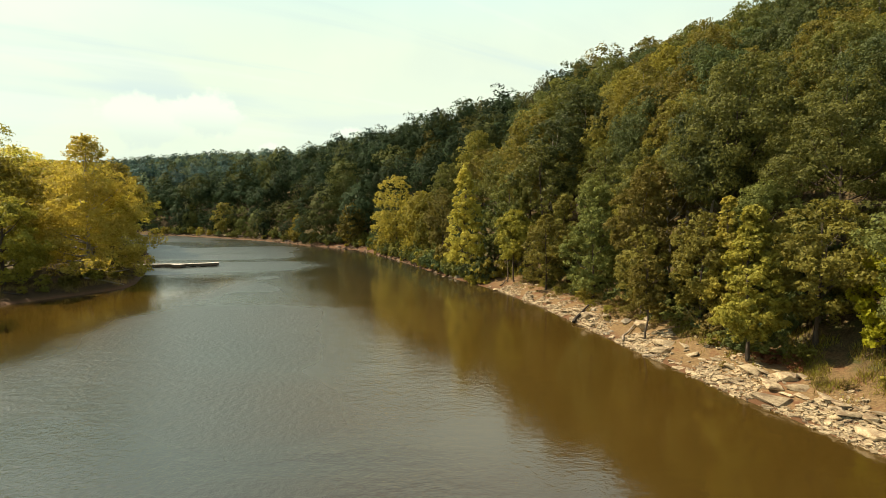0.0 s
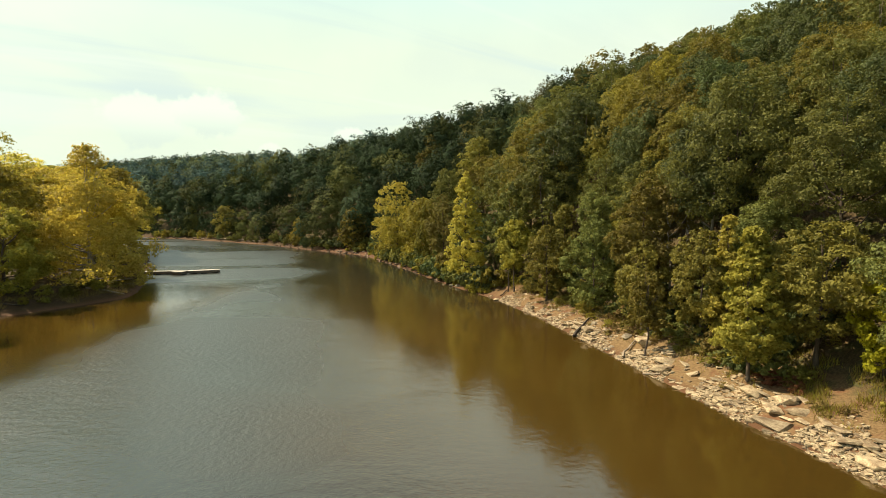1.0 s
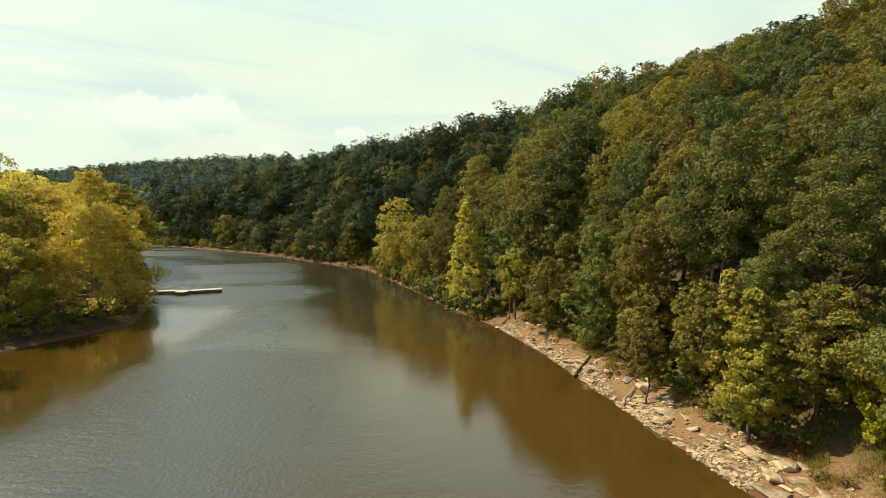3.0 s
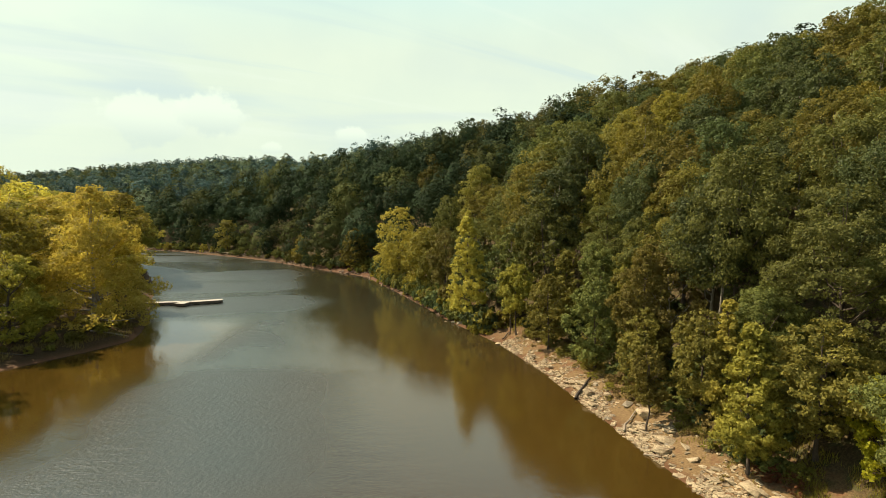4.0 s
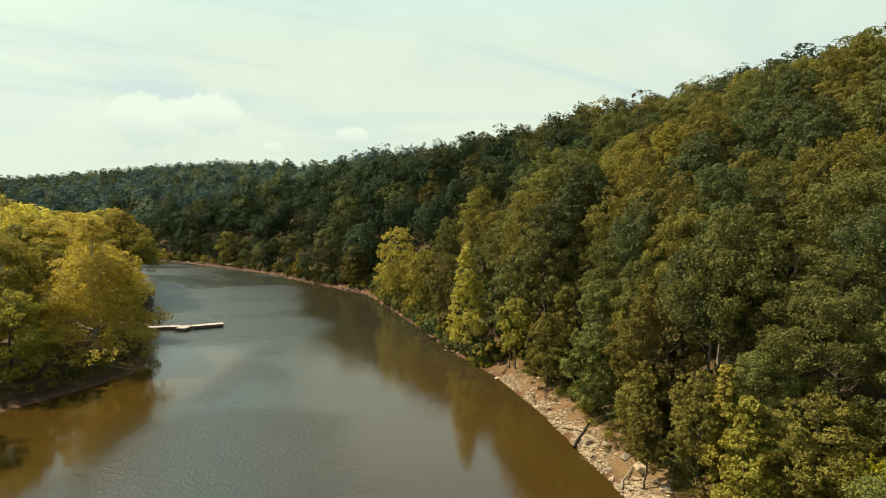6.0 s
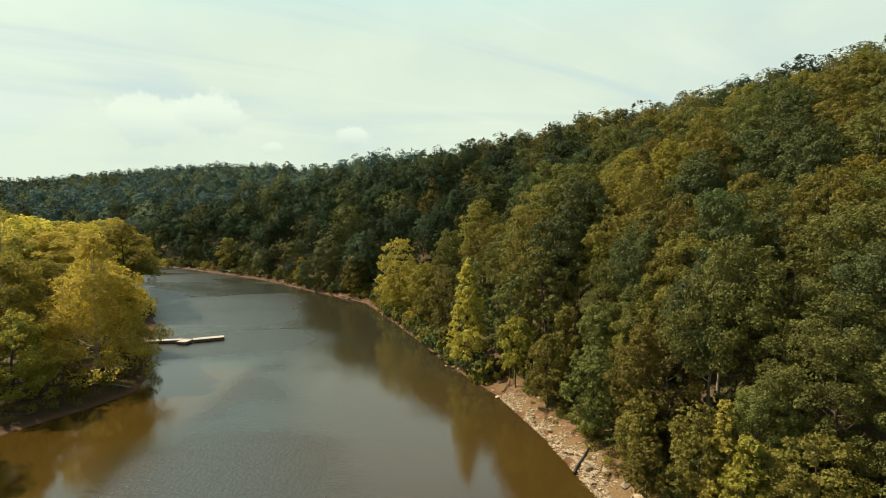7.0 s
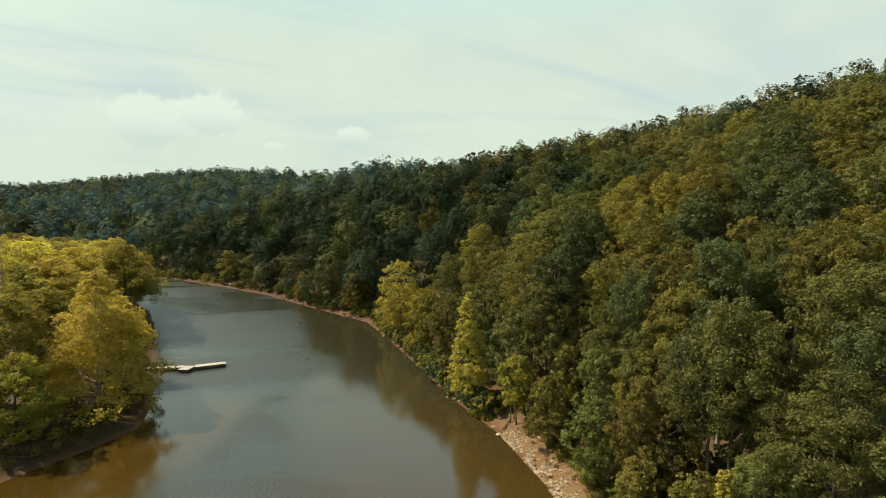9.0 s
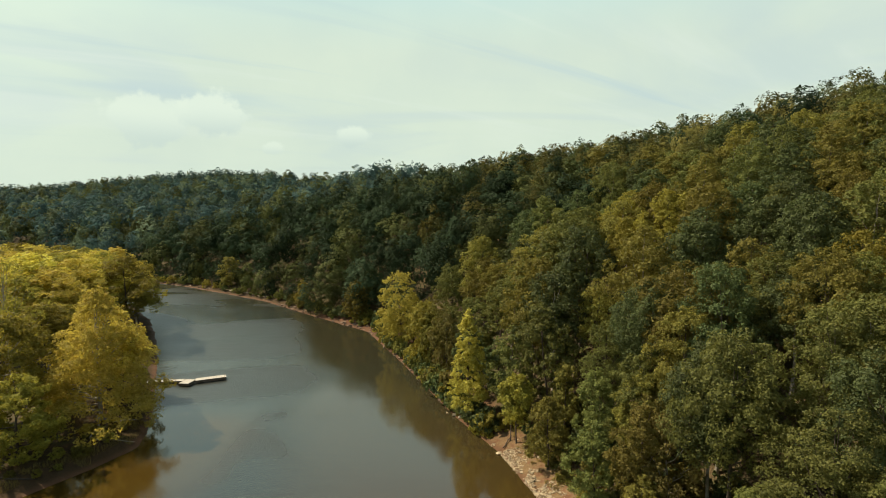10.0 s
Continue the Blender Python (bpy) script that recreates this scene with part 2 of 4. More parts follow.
# ---- mesh helpers ----
def mesh_of(name, verts, faces, mats, index=None, smooth=False):
    """A mesh from arrays: verts (n, 3), faces (m, 3 or 4)."""
    verts, faces = np.asarray(verts, float), np.asarray(faces, np.int32)
    me = bpy.data.meshes.new(name)
    k = faces.shape[1]
    me.vertices.add(len(verts))
    me.vertices.foreach_set("co", verts.ravel())
    me.loops.add(faces.size)
    me.loops.foreach_set("vertex_index", faces.ravel())
    me.polygons.add(len(faces))
    me.polygons.foreach_set("loop_start", np.arange(len(faces), dtype=np.int32) * k)
    me.polygons.foreach_set("loop_total", np.full(len(faces), k, np.int32))
    for m in mats:
        me.materials.append(m)
    if index is not None:
        me.polygons.foreach_set("material_index", np.asarray(index, np.int32))
    me.polygons.foreach_set("use_smooth", np.full(len(faces), smooth))
    me.update(calc_edges=True)
    me.validate()
    return me


def part(name, data, parent, label=""):
    """Links a mesh, or a bmesh, as one part under a thing."""
    ob = new(name, data)
    ob.parent = parent
    if label:
        tagged(ob, label)
    return ob


def thing(name, m, label, category, group="", data=None):
    ob = new(name, data)
    ob.matrix_basis = m
    return tagged(ob, label, category, group)


def unit(v):
    return v / np.maximum(np.linalg.norm(v, axis=-1, keepdims=True), 1e-9)


def leaf_blades(points, normals, sizes, rng):
    """Pointed leaf sprays at the points, facing along the normals."""
    n = unit(normals)
    a = unit(np.cross(n, rng.normal(size=n.shape)))
    b = np.cross(n, a)
    s = sizes[:, None]
    w = rng.uniform(0.5, 0.85, (len(s), 1)) * s
    return np.stack([points - a * s, points + a * s * 0.7 - b * w, points + a * s * 0.45 + b * w], 1)


def tube(path, radii, sides=6):
    """A tapered tube along a path: verts and quads."""
    path = np.asarray(path, float)
    way = unit(np.gradient(path, axis=0))
    ref = np.where(np.abs(way[:, 2:3]) > 0.9, np.array([[1.0, 0, 0]]), np.array([[0, 0, 1.0]]))
    a = unit(np.cross(way, ref))
    b = np.cross(way, a)
    ang = np.linspace(0, 2 * np.pi, sides, endpoint=False)
    ring = np.cos(ang)[None, :, None] * a[:, None] + np.sin(ang)[None, :, None] * b[:, None]
    verts = (path[:, None] + ring * np.asarray(radii)[:, None, None]).reshape(-1, 3)
    faces = [(i * sides + j, i * sides + (j + 1) % sides, (i + 1) * sides + (j + 1) % sides, (i + 1) * sides + j)
             for i in range(len(path) - 1) for j in range(sides)]
    return verts, np.array(faces, np.int32)


def joined(pieces):
    verts, faces, k = [], [], 0
    for v, f in pieces:
        verts.append(v)
        faces.append(f + k)
        k += len(v)
    return np.concatenate(verts), np.concatenate(faces)


# ---- the lake's outline and the hills ----
# right and far shore: x, y, first slope, reach of it, second slope, top
SHORE = np.array([
    (30, -300, .66, 42, .32, 100), (23, 0, .66, 42, .32, 100), (20.1, 22.9, .66, 42, .32, 100), (17.7, 30.8, .66, 42, .32, 100),
    (15.0, 42.9, .66, 42, .32, 100), (11.5, 60.2, .66, 42, .32, 100), (7.6, 73.5, .66, 42, .32, 100), (1.0, 87.5, .66, 42, .32, 96),
    (-5.0, 104, .66, 42, .32, 92), (-12.3, 123, .69, 42, .28, 88), (-23, 149, .73, 42, .22, 80), (-42.8, 169.4, .75, 42, .2, 66),
    (-71.7, 201, .67, 40, .2, 62), (-120.7, 239.3, .50, 36, .28, 62), (-145, 254, .45, 34, .24, 66),
    (-200, 290, .42, 36, .19, 72), (-300, 340, .42, 36, .19, 78), (-700, 470, .3, 20, .18, 76)])
LEFT = np.array([(-170, -300), (-95, 10), (-66, 42), (-53.5, 59.5), (-48.3, 69), (-46.0, 75), (-47.5, 80), (-53.0, 92), (-58.6, 102),
                 (-68, 120), (-80, 141), (-96, 166), (-122, 196), (-180, 228), (-300, 275), (-700, 400)], float)


def nearest(px, py, line):
    """Distance to a polyline, and the values that run along it."""
    best = np.full(px.shape, 1e9)
    vals = np.zeros(px.shape + (line.shape[1] - 2,))
    for p, q in zip(line[:-1], line[1:]):
        dx, dy = q[0] - p[0], q[1] - p[1]
        u = np.clip(((px - p[0]) * dx + (py - p[1]) * dy) / (dx * dx + dy * dy), 0, 1)
        d = np.hypot(px - p[0] - u * dx, py - p[1] - u * dy)
        near = d < best
        best = np.where(near, d, best)
        vals[near] = (p[2:] + u[..., None] * (q[2:] - p[2:]))[near]
    return best, vals


def in_lake(px, py):
    poly = np.concatenate([SHORE[:, :2], LEFT[::-1]])
    inside = np.zeros(px.shape, bool)
    for p, q in zip(poly, np.roll(poly, -1, 0)):
        cross = (p[1] > py) != (q[1] > py)
        inside ^= cross & (px < (q[0] - p[0]) * (py - p[1]) / (q[1] - p[1] + 1e-12) + p[0])
    return inside


WAVES = np.random.default_rng(5).uniform(-1, 1, (14, 3))


def rolling(px, py, size):
    """Smooth unevenness of about one unit, with bumps of the given size."""
    s = 0
    for i, (a, b, c) in enumerate(WAVES):
        k = 2 * np.pi / size * (0.5 + 0.13 * i)
        s = s + np.sin(k * (px * np.cos(a * 3.1) + py * np.sin(a * 3.1)) + 9 * b) * (0.5 + abs(c)) / (1 + 0.25 * i)
    return s / 3.0


def land(px, py):
    """Height of the ground, distance to the right or far shore, and whether the left bank is nearer."""
    px, py = np.asarray(px, float), np.asarray(py, float)
    dr, v = nearest(px, py, SHORE)
    dl, _ = nearest(px, py, LEFT)
    lake = in_lake(px, py)
    s1, d1, s2, top = (v[..., i] for i in range(4))
    wob = rolling(px, py, 3.2) * 0.12 + rolling(py, px, 11) * 0.18
    bank = np.interp(dr, [0, 0.6, 3.5, 6.5], [0, 0.22, 1.25, 1.75])
    up = np.maximum(dr - 6.5, 0)
    rise = np.where(up < d1, up * s1, d1 * s1 + (up - d1) * s2)
    rise = np.where(rise > top * 0.8, top * (1 - 0.2 * np.exp(-(rise - top * 0.8) / (top * 0.2))), rise)
    hill = bank + rise + wob * np.clip(dr / 2, 0, 1) + rolling(px, py, 60) * np.clip(up / 40, 0, 1) * 1.5
    low = np.interp(dl, [0, 0.8, 5, 14, 60, 400], [0, 0.3, 1.5, 2.3, 4.5, 8]) + wob * np.clip(dl / 2, 0, 1)
    bed = -np.minimum(np.minimum(dr, dl) * 0.3, 3.0)
    left = dl < dr
    return np.where(lake, bed, np.where(left, low, hill)), dr, left, lake, dl


def height(x, y):
    return float(land(np.array([x]), np.array([y]))[0][0])


def build_ground():
    xs = np.concatenate([[-3500, -1800, -1000], np.arange(-700, -70, 9), np.arange(-70, 76, 1.15), np.arange(77, 200, 5),
                         [210, 240, 300, 400, 700, 1500, 3500]])
    ys = np.concatenate([[-3500, -1200, -500, -300, -150, -80, -40], np.arange(-20, 18, 5), np.arange(19, 126, 1.15),
                         np.arange(127, 275, 3.0), np.arange(278, 640, 9), [660, 720, 850, 1200, 2000, 3500]])
    gx, gy = np.meshgrid(xs, ys)
    gz = land(gx, gy)[0]
    w, h = len(xs), len(ys)
    i = (np.arange(h - 1)[:, None] * w + np.arange(w - 1)[None]).ravel()
    me = mesh_of("ground", np.stack([gx, gy, gz], -1).reshape(-1, 3), np.stack([i, i + 1, i + w + 1, i + w], 1), [GROUND], smooth=True)
    tagged(new("ground", me), "red clay bank rising to wooded hills with leaf litter", "ground", kind="structure")
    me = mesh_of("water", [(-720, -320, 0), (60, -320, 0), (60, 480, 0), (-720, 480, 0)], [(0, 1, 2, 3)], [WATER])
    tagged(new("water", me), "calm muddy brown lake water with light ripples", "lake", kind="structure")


build_ground()


# ---- trees ----
def envelope(u, style):
    if style == "cone":
        return (1 - u) ** 0.75 * np.minimum(1, u * 6 + 0.35)
    if style == "steeple":
        return (1 - u) ** 0.62 * np.minimum(1, u * 6 + 0.8)
    if style == "dome":
        return np.sqrt(np.clip(1 - (u * 1.02) ** 3.0, 0, 1)) * np.minimum(1, u * 3 + 0.45)
    return np.sin(np.pi * np.clip(0.10 + 0.86 * u, 0, 1)) ** 0.6


def crown_arrays(rng, count, tall, wide, base, style, lobes, leaf, squash=0.7, clumps=8, rounded=0.4, pack=1.0, jitter=0.6):
    """Leaf sprays set on many uneven clumps that fill a crown from base to tall."""
    count, leaf = count * 2, leaf * 0.84
    u = np.sort(rng.uniform(0, 1, lobes))
    turn = np.arange(lobes) * 2.4 + rng.uniform(-0.6, 0.6, lobes)
    env = envelope(u, style) * wide / 2
    size = wide * ((0.10 if lobes > 15 else 0.13) + 0.20 * rng.uniform(0, 1, lobes) ** 1.5) * (0.7 + 0.5 * env / (wide / 2))
    size = size * pack
    if style == "steeple":
        size = size * np.clip(0.62 + 0.7 * env / (wide / 2), 0, 1.12)
    reach = np.maximum(env - size * 0.5, 0) * np.sqrt(rng.uniform(0.3, 1.0, lobes)) * rng.uniform(0.75, 1.3, lobes)
    reach = reach * (1 + 0.22 * np.sin(turn * 2 + rng.uniform(0, 6)) * np.sin(u * 7 + rng.uniform(0, 6)))
    mid = np.stack([np.cos(turn) * reach, np.sin(turn) * reach, base + u * (tall - base - size * 0.6)], 1)
    pick = rng.choice(lobes, count, p=size ** 2 / np.sum(size ** 2))
    out = unit(np.concatenate([mid[:, :2] * 0.6, np.full((lobes, 1), 0.5)], 1))
    # each lobe carries a few tufts on its outer side, and the leaves sit round the tufts
    tufts = unit(rng.normal(size=(lobes, clumps, 3)) + out[:, None] * 0.8)
    reach_t = rng.uniform(0.5, 0.9, (lobes, clumps))
    which = rng.integers(0, clumps, count)
    heading, big = tufts[pick, which], size[pick][:, None]
    way = unit(rng.normal(size=(count, 3)) + heading * 0.5 + np.array([0, 0, 0.25]))
    flat = np.array([1.15, 1.15, squash * 1.1])
    points = mid[pick] + heading * flat * big * reach_t[pick, which][:, None] + way * np.array([1, 1, 0.42 + 0.5 * squash]) * big * (0.30 * rng.uniform(0.7, 1.08, (count, 1)))
    points += rng.normal(size=points.shape) * leaf * 0.25
    bulk = unit((points - np.array([0, 0, base + 0.45 * (tall - base)])) / np.array([wide, wide, tall - base]))
    normals = way * (1.2 - rounded) + bulk * rounded + rng.normal(size=points.shape) * jitter + np.array([0, 0, 0.15])
    sizes = leaf * rng.uniform(0.55, 1.3, count)
    return leaf_blades(points, normals, sizes, rng), mid


def tree_meshes(seed, tall, wide, base, style, count, leaf, lobes, limbs, thick, lean=0.4, squash=0.7, sides=7, pack=1.0):
    """Crown, trunk and limb arrays of one tree."""
    rng = np.random.default_rng(seed)
    quads, mid = crown_arrays(rng, count, tall, wide, base, style, lobes, leaf, squash, pack=pack)
    k = 7
    t = np.linspace(0, 1, k)
    bend = np.cumsum(rng.normal(size=(k, 2)) * lean * 0.25, 0)
    bend -= bend[0]
    spine = np.stack([bend[:, 0], bend[:, 1], t * tall * 0.9 - 0.4], 1)
    trunk = tube(spine, thick * (1 - t * 0.88) * (1 + 0.5 * np.exp(-t * 22)), sides)
    arms = []
    for m in mid[np.linspace(0, len(mid) - 1, limbs).astype(int)]:
        h = np.clip(m[2] * 0.72, base * 0.45, tall * 0.82)
        root = np.array([np.interp(h, spine[:, 2], spine[:, 0]), np.interp(h, spine[:, 2], spine[:, 1]), h])
        p = [root + (m - root) * s + rng.normal(size=3) * 0.12 * (0 < s < 1) for s in (0, 0.35, 0.7, 1.0)]
        p = np.array(p)
        p[1:3, 2] -= 0.06 * np.linalg.norm(m - root)
        arms.append(tube(p, thick * (1 - h / tall) * np.array([0.55, 0.4, 0.26, 0.08]) + 0.012, 4))
    return quads, trunk, arms


def quad_mesh(name, quads, mat):
    return mesh_of(name, quads.reshape(-1, 3), np.arange(len(quads) * 3, dtype=np.int32).reshape(-1, 3), [mat])


class Kind:
    """One shape of tree in one leaf colour; place() sets one more of it down."""

    def __init__(self, arrays, leaf, bark, name, label, category, group):
        self.meshes = (quad_mesh("crown", arrays[0], LEAF[leaf]), mesh_of("trunk", *arrays[1], [bark], smooth=True),
                       *(mesh_of("limb", *a, [bark], smooth=True) for a in arrays[2]))
        self.name, self.label, self.category, self.group, self.first = name, label, category, group, None

    def place(self, x, y, scale=(1, 1, 1), turn=0.0, lean=(0, 0), label="", sink=0.15):
        m = pose(x, y, height(x, y) - sink, lean[0], lean[1], turn) @ Matrix.Diagonal((*scale, 1))
        if self.first is None:
            root = self.first = thing(self.name, m, label or self.label, self.category, self.group)
            part("crown", self.meshes[0], root)
            part("trunk", self.meshes[1], root)
            for me in self.meshes[2:]:
                part("limb", me, root)
            return root
        ob = copy_thing(self.first, m)
        ob.matrix_basis = m
        if label:
            tagged(ob, label)
        return ob


WORDS = {"dark": "dark green broadleaf tree", "green": "green broadleaf tree", "olive": "olive green broadleaf tree",
         "gold": "yellow-green broadleaf tree", "yellow": "golden yellow broadleaf tree", "rust": "rusty olive broadleaf tree",
         "lime": "bright lime-yellow young tree"}
kinds = {}


def hill_kind(level, shape, leaf):
    """A wooded-slope tree about 15 m tall; level 0 is seen closest."""
    key = (level, shape, leaf)
    if key not in kinds:
        tall, wide, base, style = [(17.0, 8.6, 6.5, "oval"), (17.5, 9.4, 7.5, "dome"), (18.0, 7.8, 6.0, "oval"), (16.5, 9.0, 7.0, "dome"),
                                   (18.0, 8.4, 6.5, "oval"), (15.5, 7.0, 2.4, "oval"), (15.0, 6.4, 3.0, "oval")][shape]
        count, leaf_size, lobes, limbs = [(17000, 0.125, 60, 9), (10500, 0.16, 54, 7), (5200, 0.21, 42, 4)][level]
        arrays = tree_meshes(100 + shape * 7 + level, tall, wide, base, style, count, leaf_size, lobes, limbs, 0.23, squash=0.92, sides=(7, 6, 5)[level])
        kinds[key] = Kind(arrays, leaf, BARK_PALE if shape in (1, 3) else BARK, "broadleaf_tree", WORDS[leaf] + " on the wooded slope", "tree", "trees on the hillside")
    return kinds[key]


taken = []


def free(x, y, r):
    return all((x - a) ** 2 + (y - b) ** 2 > (r + c) ** 2 for a, b, c in taken)


def own_tree(seed, x, y, tall, wide, base, style, leaf, count, leaf_size, lobes, limbs, thick, label, name="broadleaf_tree",
             bark=None, lean=0.4, room=None, group="trees by the shore", tilt=(0, 0), squash=0.7, pack=1.0):
    arrays = tree_meshes(seed, tall, wide, base, style, count, leaf_size, lobes, limbs, thick, lean, squash, pack=pack)
    Kind(arrays, leaf, bark or BARK, name, label, "tree", group).place(x, y, lean=tilt)
    taken.append((x, y, wide * 0.30 if room is None else room))


# trees that stand out by the right shore
own_tree(1, 20.4, 34.2, 10.6, 5.0, 1.6, "cone", "gold", 9500, 0.15, 80, 18, 0.12, "slender yellow-green tree at the stony bank", squash=0.5, pack=0.8)
own_tree(2, 16.7, 42.4, 7.6, 3.0, 2.6, "oval", "olive", 2600, 0.15, 34, 8, 0.10, "thin olive tree with a bare trunk on the rocks")
own_tree(3, 20.6, 41.2, 9.5, 4.4, 2.2, "oval", "olive", 5200, 0.15, 60, 12, 0.14, "olive tree leaning over the stony bank")
own_tree(4, 22.0, 50.0, 12.5, 5.0, 2.5, "oval", "rust", 3600, 0.16, 46, 22, 0.15, "sparse brownish tree with bare twigs", bark=BARK_PALE)
own_tree(5, 24.6, 33.8, 10.0, 6.6, 2.2, "oval", "olive", 6800, 0.15, 46, 16, 0.16, "spreading olive tree above the bank", squash=0.4)
own_tree(6, 26.2, 30.3, 6.6, 3.6, 0.6, "oval", "lime", 4200, 0.15, 44, 10, 0.09, "bright lime-yellow sapling above the bank", name="sapling")
own_tree(7, 3.6, 84.5, 18.8, 8.0, 2.0, "cone", "maple", 7000, 0.22, 85, 14, 0.2, "tall golden yellow tree at the water's edge", squash=0.6, pack=0.75)
own_tree(8, -11.5, 128, 19.5, 11.0, 1.6, "oval", "maple", 5200, 0.31, 100, 12, 0.24, "broad yellow tree at the water's edge", squash=0.6, pack=0.75)
own_tree(9, -5.0, 112, 14.5, 8.0, 1.4, "oval", "gold", 3600, 0.30, 60, 10, 0.2, "yellow-green tree at the water's edge")
own_tree(10, -27.5, 158, 13.0, 7.6, 1.5, "dome", "olive", 1700, 0.42, 46, 8, 0.2, "olive green tree on the far bank")
own_tree(11, -52.0, 186, 9.0, 6.0, 0.8, "cone", "gold", 1000, 0.45, 34, 6, 0.14, "small yellow-green tree on the far bank")
own_tree(12, -95.0, 226, 14.0, 9.0, 1.5, "oval", "olive", 1200, 0.55, 40, 6, 0.2, "olive green tree on the far bank")
own_tree(13, 10.2, 74.2, 10.5, 4.6, 3.4, "oval", "gold", 3800, 0.2, 50, 10, 0.12, "thin yellow-green tree on the clay bank")
own_tree(14, 9.4, 75.4, 9.5, 3.4, 3.6, "oval", "olive", 2200, 0.2, 36, 8, 0.09, "thin olive tree on the clay bank", room=0.4)
own_tree(15, 13.2, 66.5, 10.0, 5.4, 1.8, "dome", "olive", 4600, 0.19, 60, 10, 0.14, "olive tree above the clay bank")
own_tree(16, 16.4, 57.0, 10.5, 5.4, 1.2, "oval", "green", 5000, 0.18, 40, 12, 0.15, "green tree above the stony bank")
own_tree(17, 18.6, 48.2, 8.6, 4.4, 1.4, "dome", "olive", 4200, 0.17, 50, 10, 0.13, "bushy olive tree above the stony bank")

own_tree(21, 21.4, 39.1, 10.8, 3.4, 1.8, "cone", "maple", 5200, 0.15, 60, 12, 0.11, "young tree with a bright yellow top above the bank", squash=0.6, room=0.9)
own_tree(22, 28.6, 37.0, 16.0, 8.8, 3.6, "oval", "green", 15000, 0.13, 60, 16, 0.22, "broad green tree with layered boughs above the bank", squash=0.5, room=2.6)
own_tree(23, 31.2, 31.6, 14.5, 7.8, 5.2, "dome", "green", 13000, 0.12, 56, 16, 0.2, "green tree over a shaded hollow", squash=0.6, room=2.4)
own_tree(24, 33.0, 38.5, 17.0, 8.6, 5.0, "oval", "dark", 14000, 0.13, 58, 12, 0.22, "dark green tree on the wooded slope", squash=0.9, room=2.4, group="trees on the hillside")

# a hollow with no tree behind the bank
taken.append((27.6, 30.2, 3.2))

# trees that rise above the ridge line
own_tree(18, 38.8, 149.6, 20.5, 8.0, 5.0, "oval", "dark", 3000, 0.36, 40, 6, 0.26, "tall dark tree rising above the canopy", pack=1.25, group="trees on the hillside", room=2)
own_tree(19, 64.5, 104.5, 20.5, 9.5, 5.0, "dome", "dark", 3400, 0.3, 44, 6, 0.3, "tall dark tree rising above the canopy", group="trees on the hillside", room=2.5)
own_tree(20, 9.9, 204.9, 18.5, 9.0, 5.0, "oval", "dark", 2200, 0.42, 30, 5, 0.26, "tall dark tree rising above the far canopy", group="trees on the hillside", room=2)

# the left bank: large golden sycamores and what stands behind them
own_tree(31, -55.5, 81.5, 21.8, 19.0, 0.6, "steeple", "yellow", 19000, 0.23, 150, 30, 0.34, "large golden yellow sycamore on the low bank", bark=BARK_PALE, squash=0.5, pack=0.7,
         name="sycamore_tree", group="trees on the low bank", room=3.5)
own_tree(32, -67, 76, 18.0, 14.0, 2.5, "oval", "gold", 11000, 0.26, 110, 20, 0.34, "broad yellow-green sycamore on the low bank", bark=BARK_PALE, squash=0.55, pack=0.75,
         name="sycamore_tree", group="trees on the low bank", room=3.5)
own_tree(33, -57.5, 67.5, 12.5, 9.5, 0.8, "dome", "gold", 7500, 0.23, 60, 14, 0.26, "golden-green tree hanging over the shaded bank", squash=0.5, pack=0.85, group="trees on the low bank", room=2.5)
own_tree(34, -77, 90, 25.0, 9.0, 7.0, "oval", "gold", 1900, 0.24, 60, 40, 0.25, "tall thin airy tree with few leaves", bark=BARK_PALE,
         group="trees on the low bank", room=2)
own_tree(35, -60.5, 53.0, 21.5, 12.0, 1.2, "dome", "olive", 6000, 0.23, 60, 12, 0.24, "olive green tree at the shaded bank", group="trees on the low bank", room=2.5)
own_tree(36, -64, 95, 17.5, 11.5, 2.2, "oval", "yellow", 6500, 0.30, 90, 14, 0.3, "golden-green sycamore behind the bank", bark=BARK_PALE,
         name="sycamore_tree", group="trees on the low bank", room=3)


def scatter(seed, step, x0, x1, y0, y1):
    rng = np.random.default_rng(seed)
    gx, gy = np.meshgrid(np.arange(x0, x1, step), np.arange(y0, y1, step * 0.87))
    gx[::2] += step / 2
    gx = gx + rng.uniform(-0.33, 0.33, gx.shape) * step
    gy = gy + rng.uniform(-0.33, 0.33, gy.shape) * step
    x, y = gx.ravel(), gy.ravel()
    z, dr, left, lake, dl = land(x, y)
    seen = (np.abs(x) < 0.86 * y + 7) & ~lake
    return x[seen], y[seen], z[seen], dr[seen], left[seen], dl[seen], rng


def edge_choice(x, y, d, rng):
    """As leaf_choice, but no bright tree right behind those that stand out by the water."""
    leaf = leaf_choice(x, y, rng)
    return "olive" if leaf == "gold" and y > 58 and d < 22 else leaf


def leaf_choice(x, y, rng):
    """Colours come in loose drifts across the hill."""
    drift = float(rolling(np.array([x]), np.array([y]), 38)[0]) + rng.normal() * 0.8
    if drift > 1.0:
        return "gold"
    if drift > 0.3:
        return "olive"
    if drift > 0.24:
        return "rust"
    if drift > -0.55:
        return "green"
    return "dark"


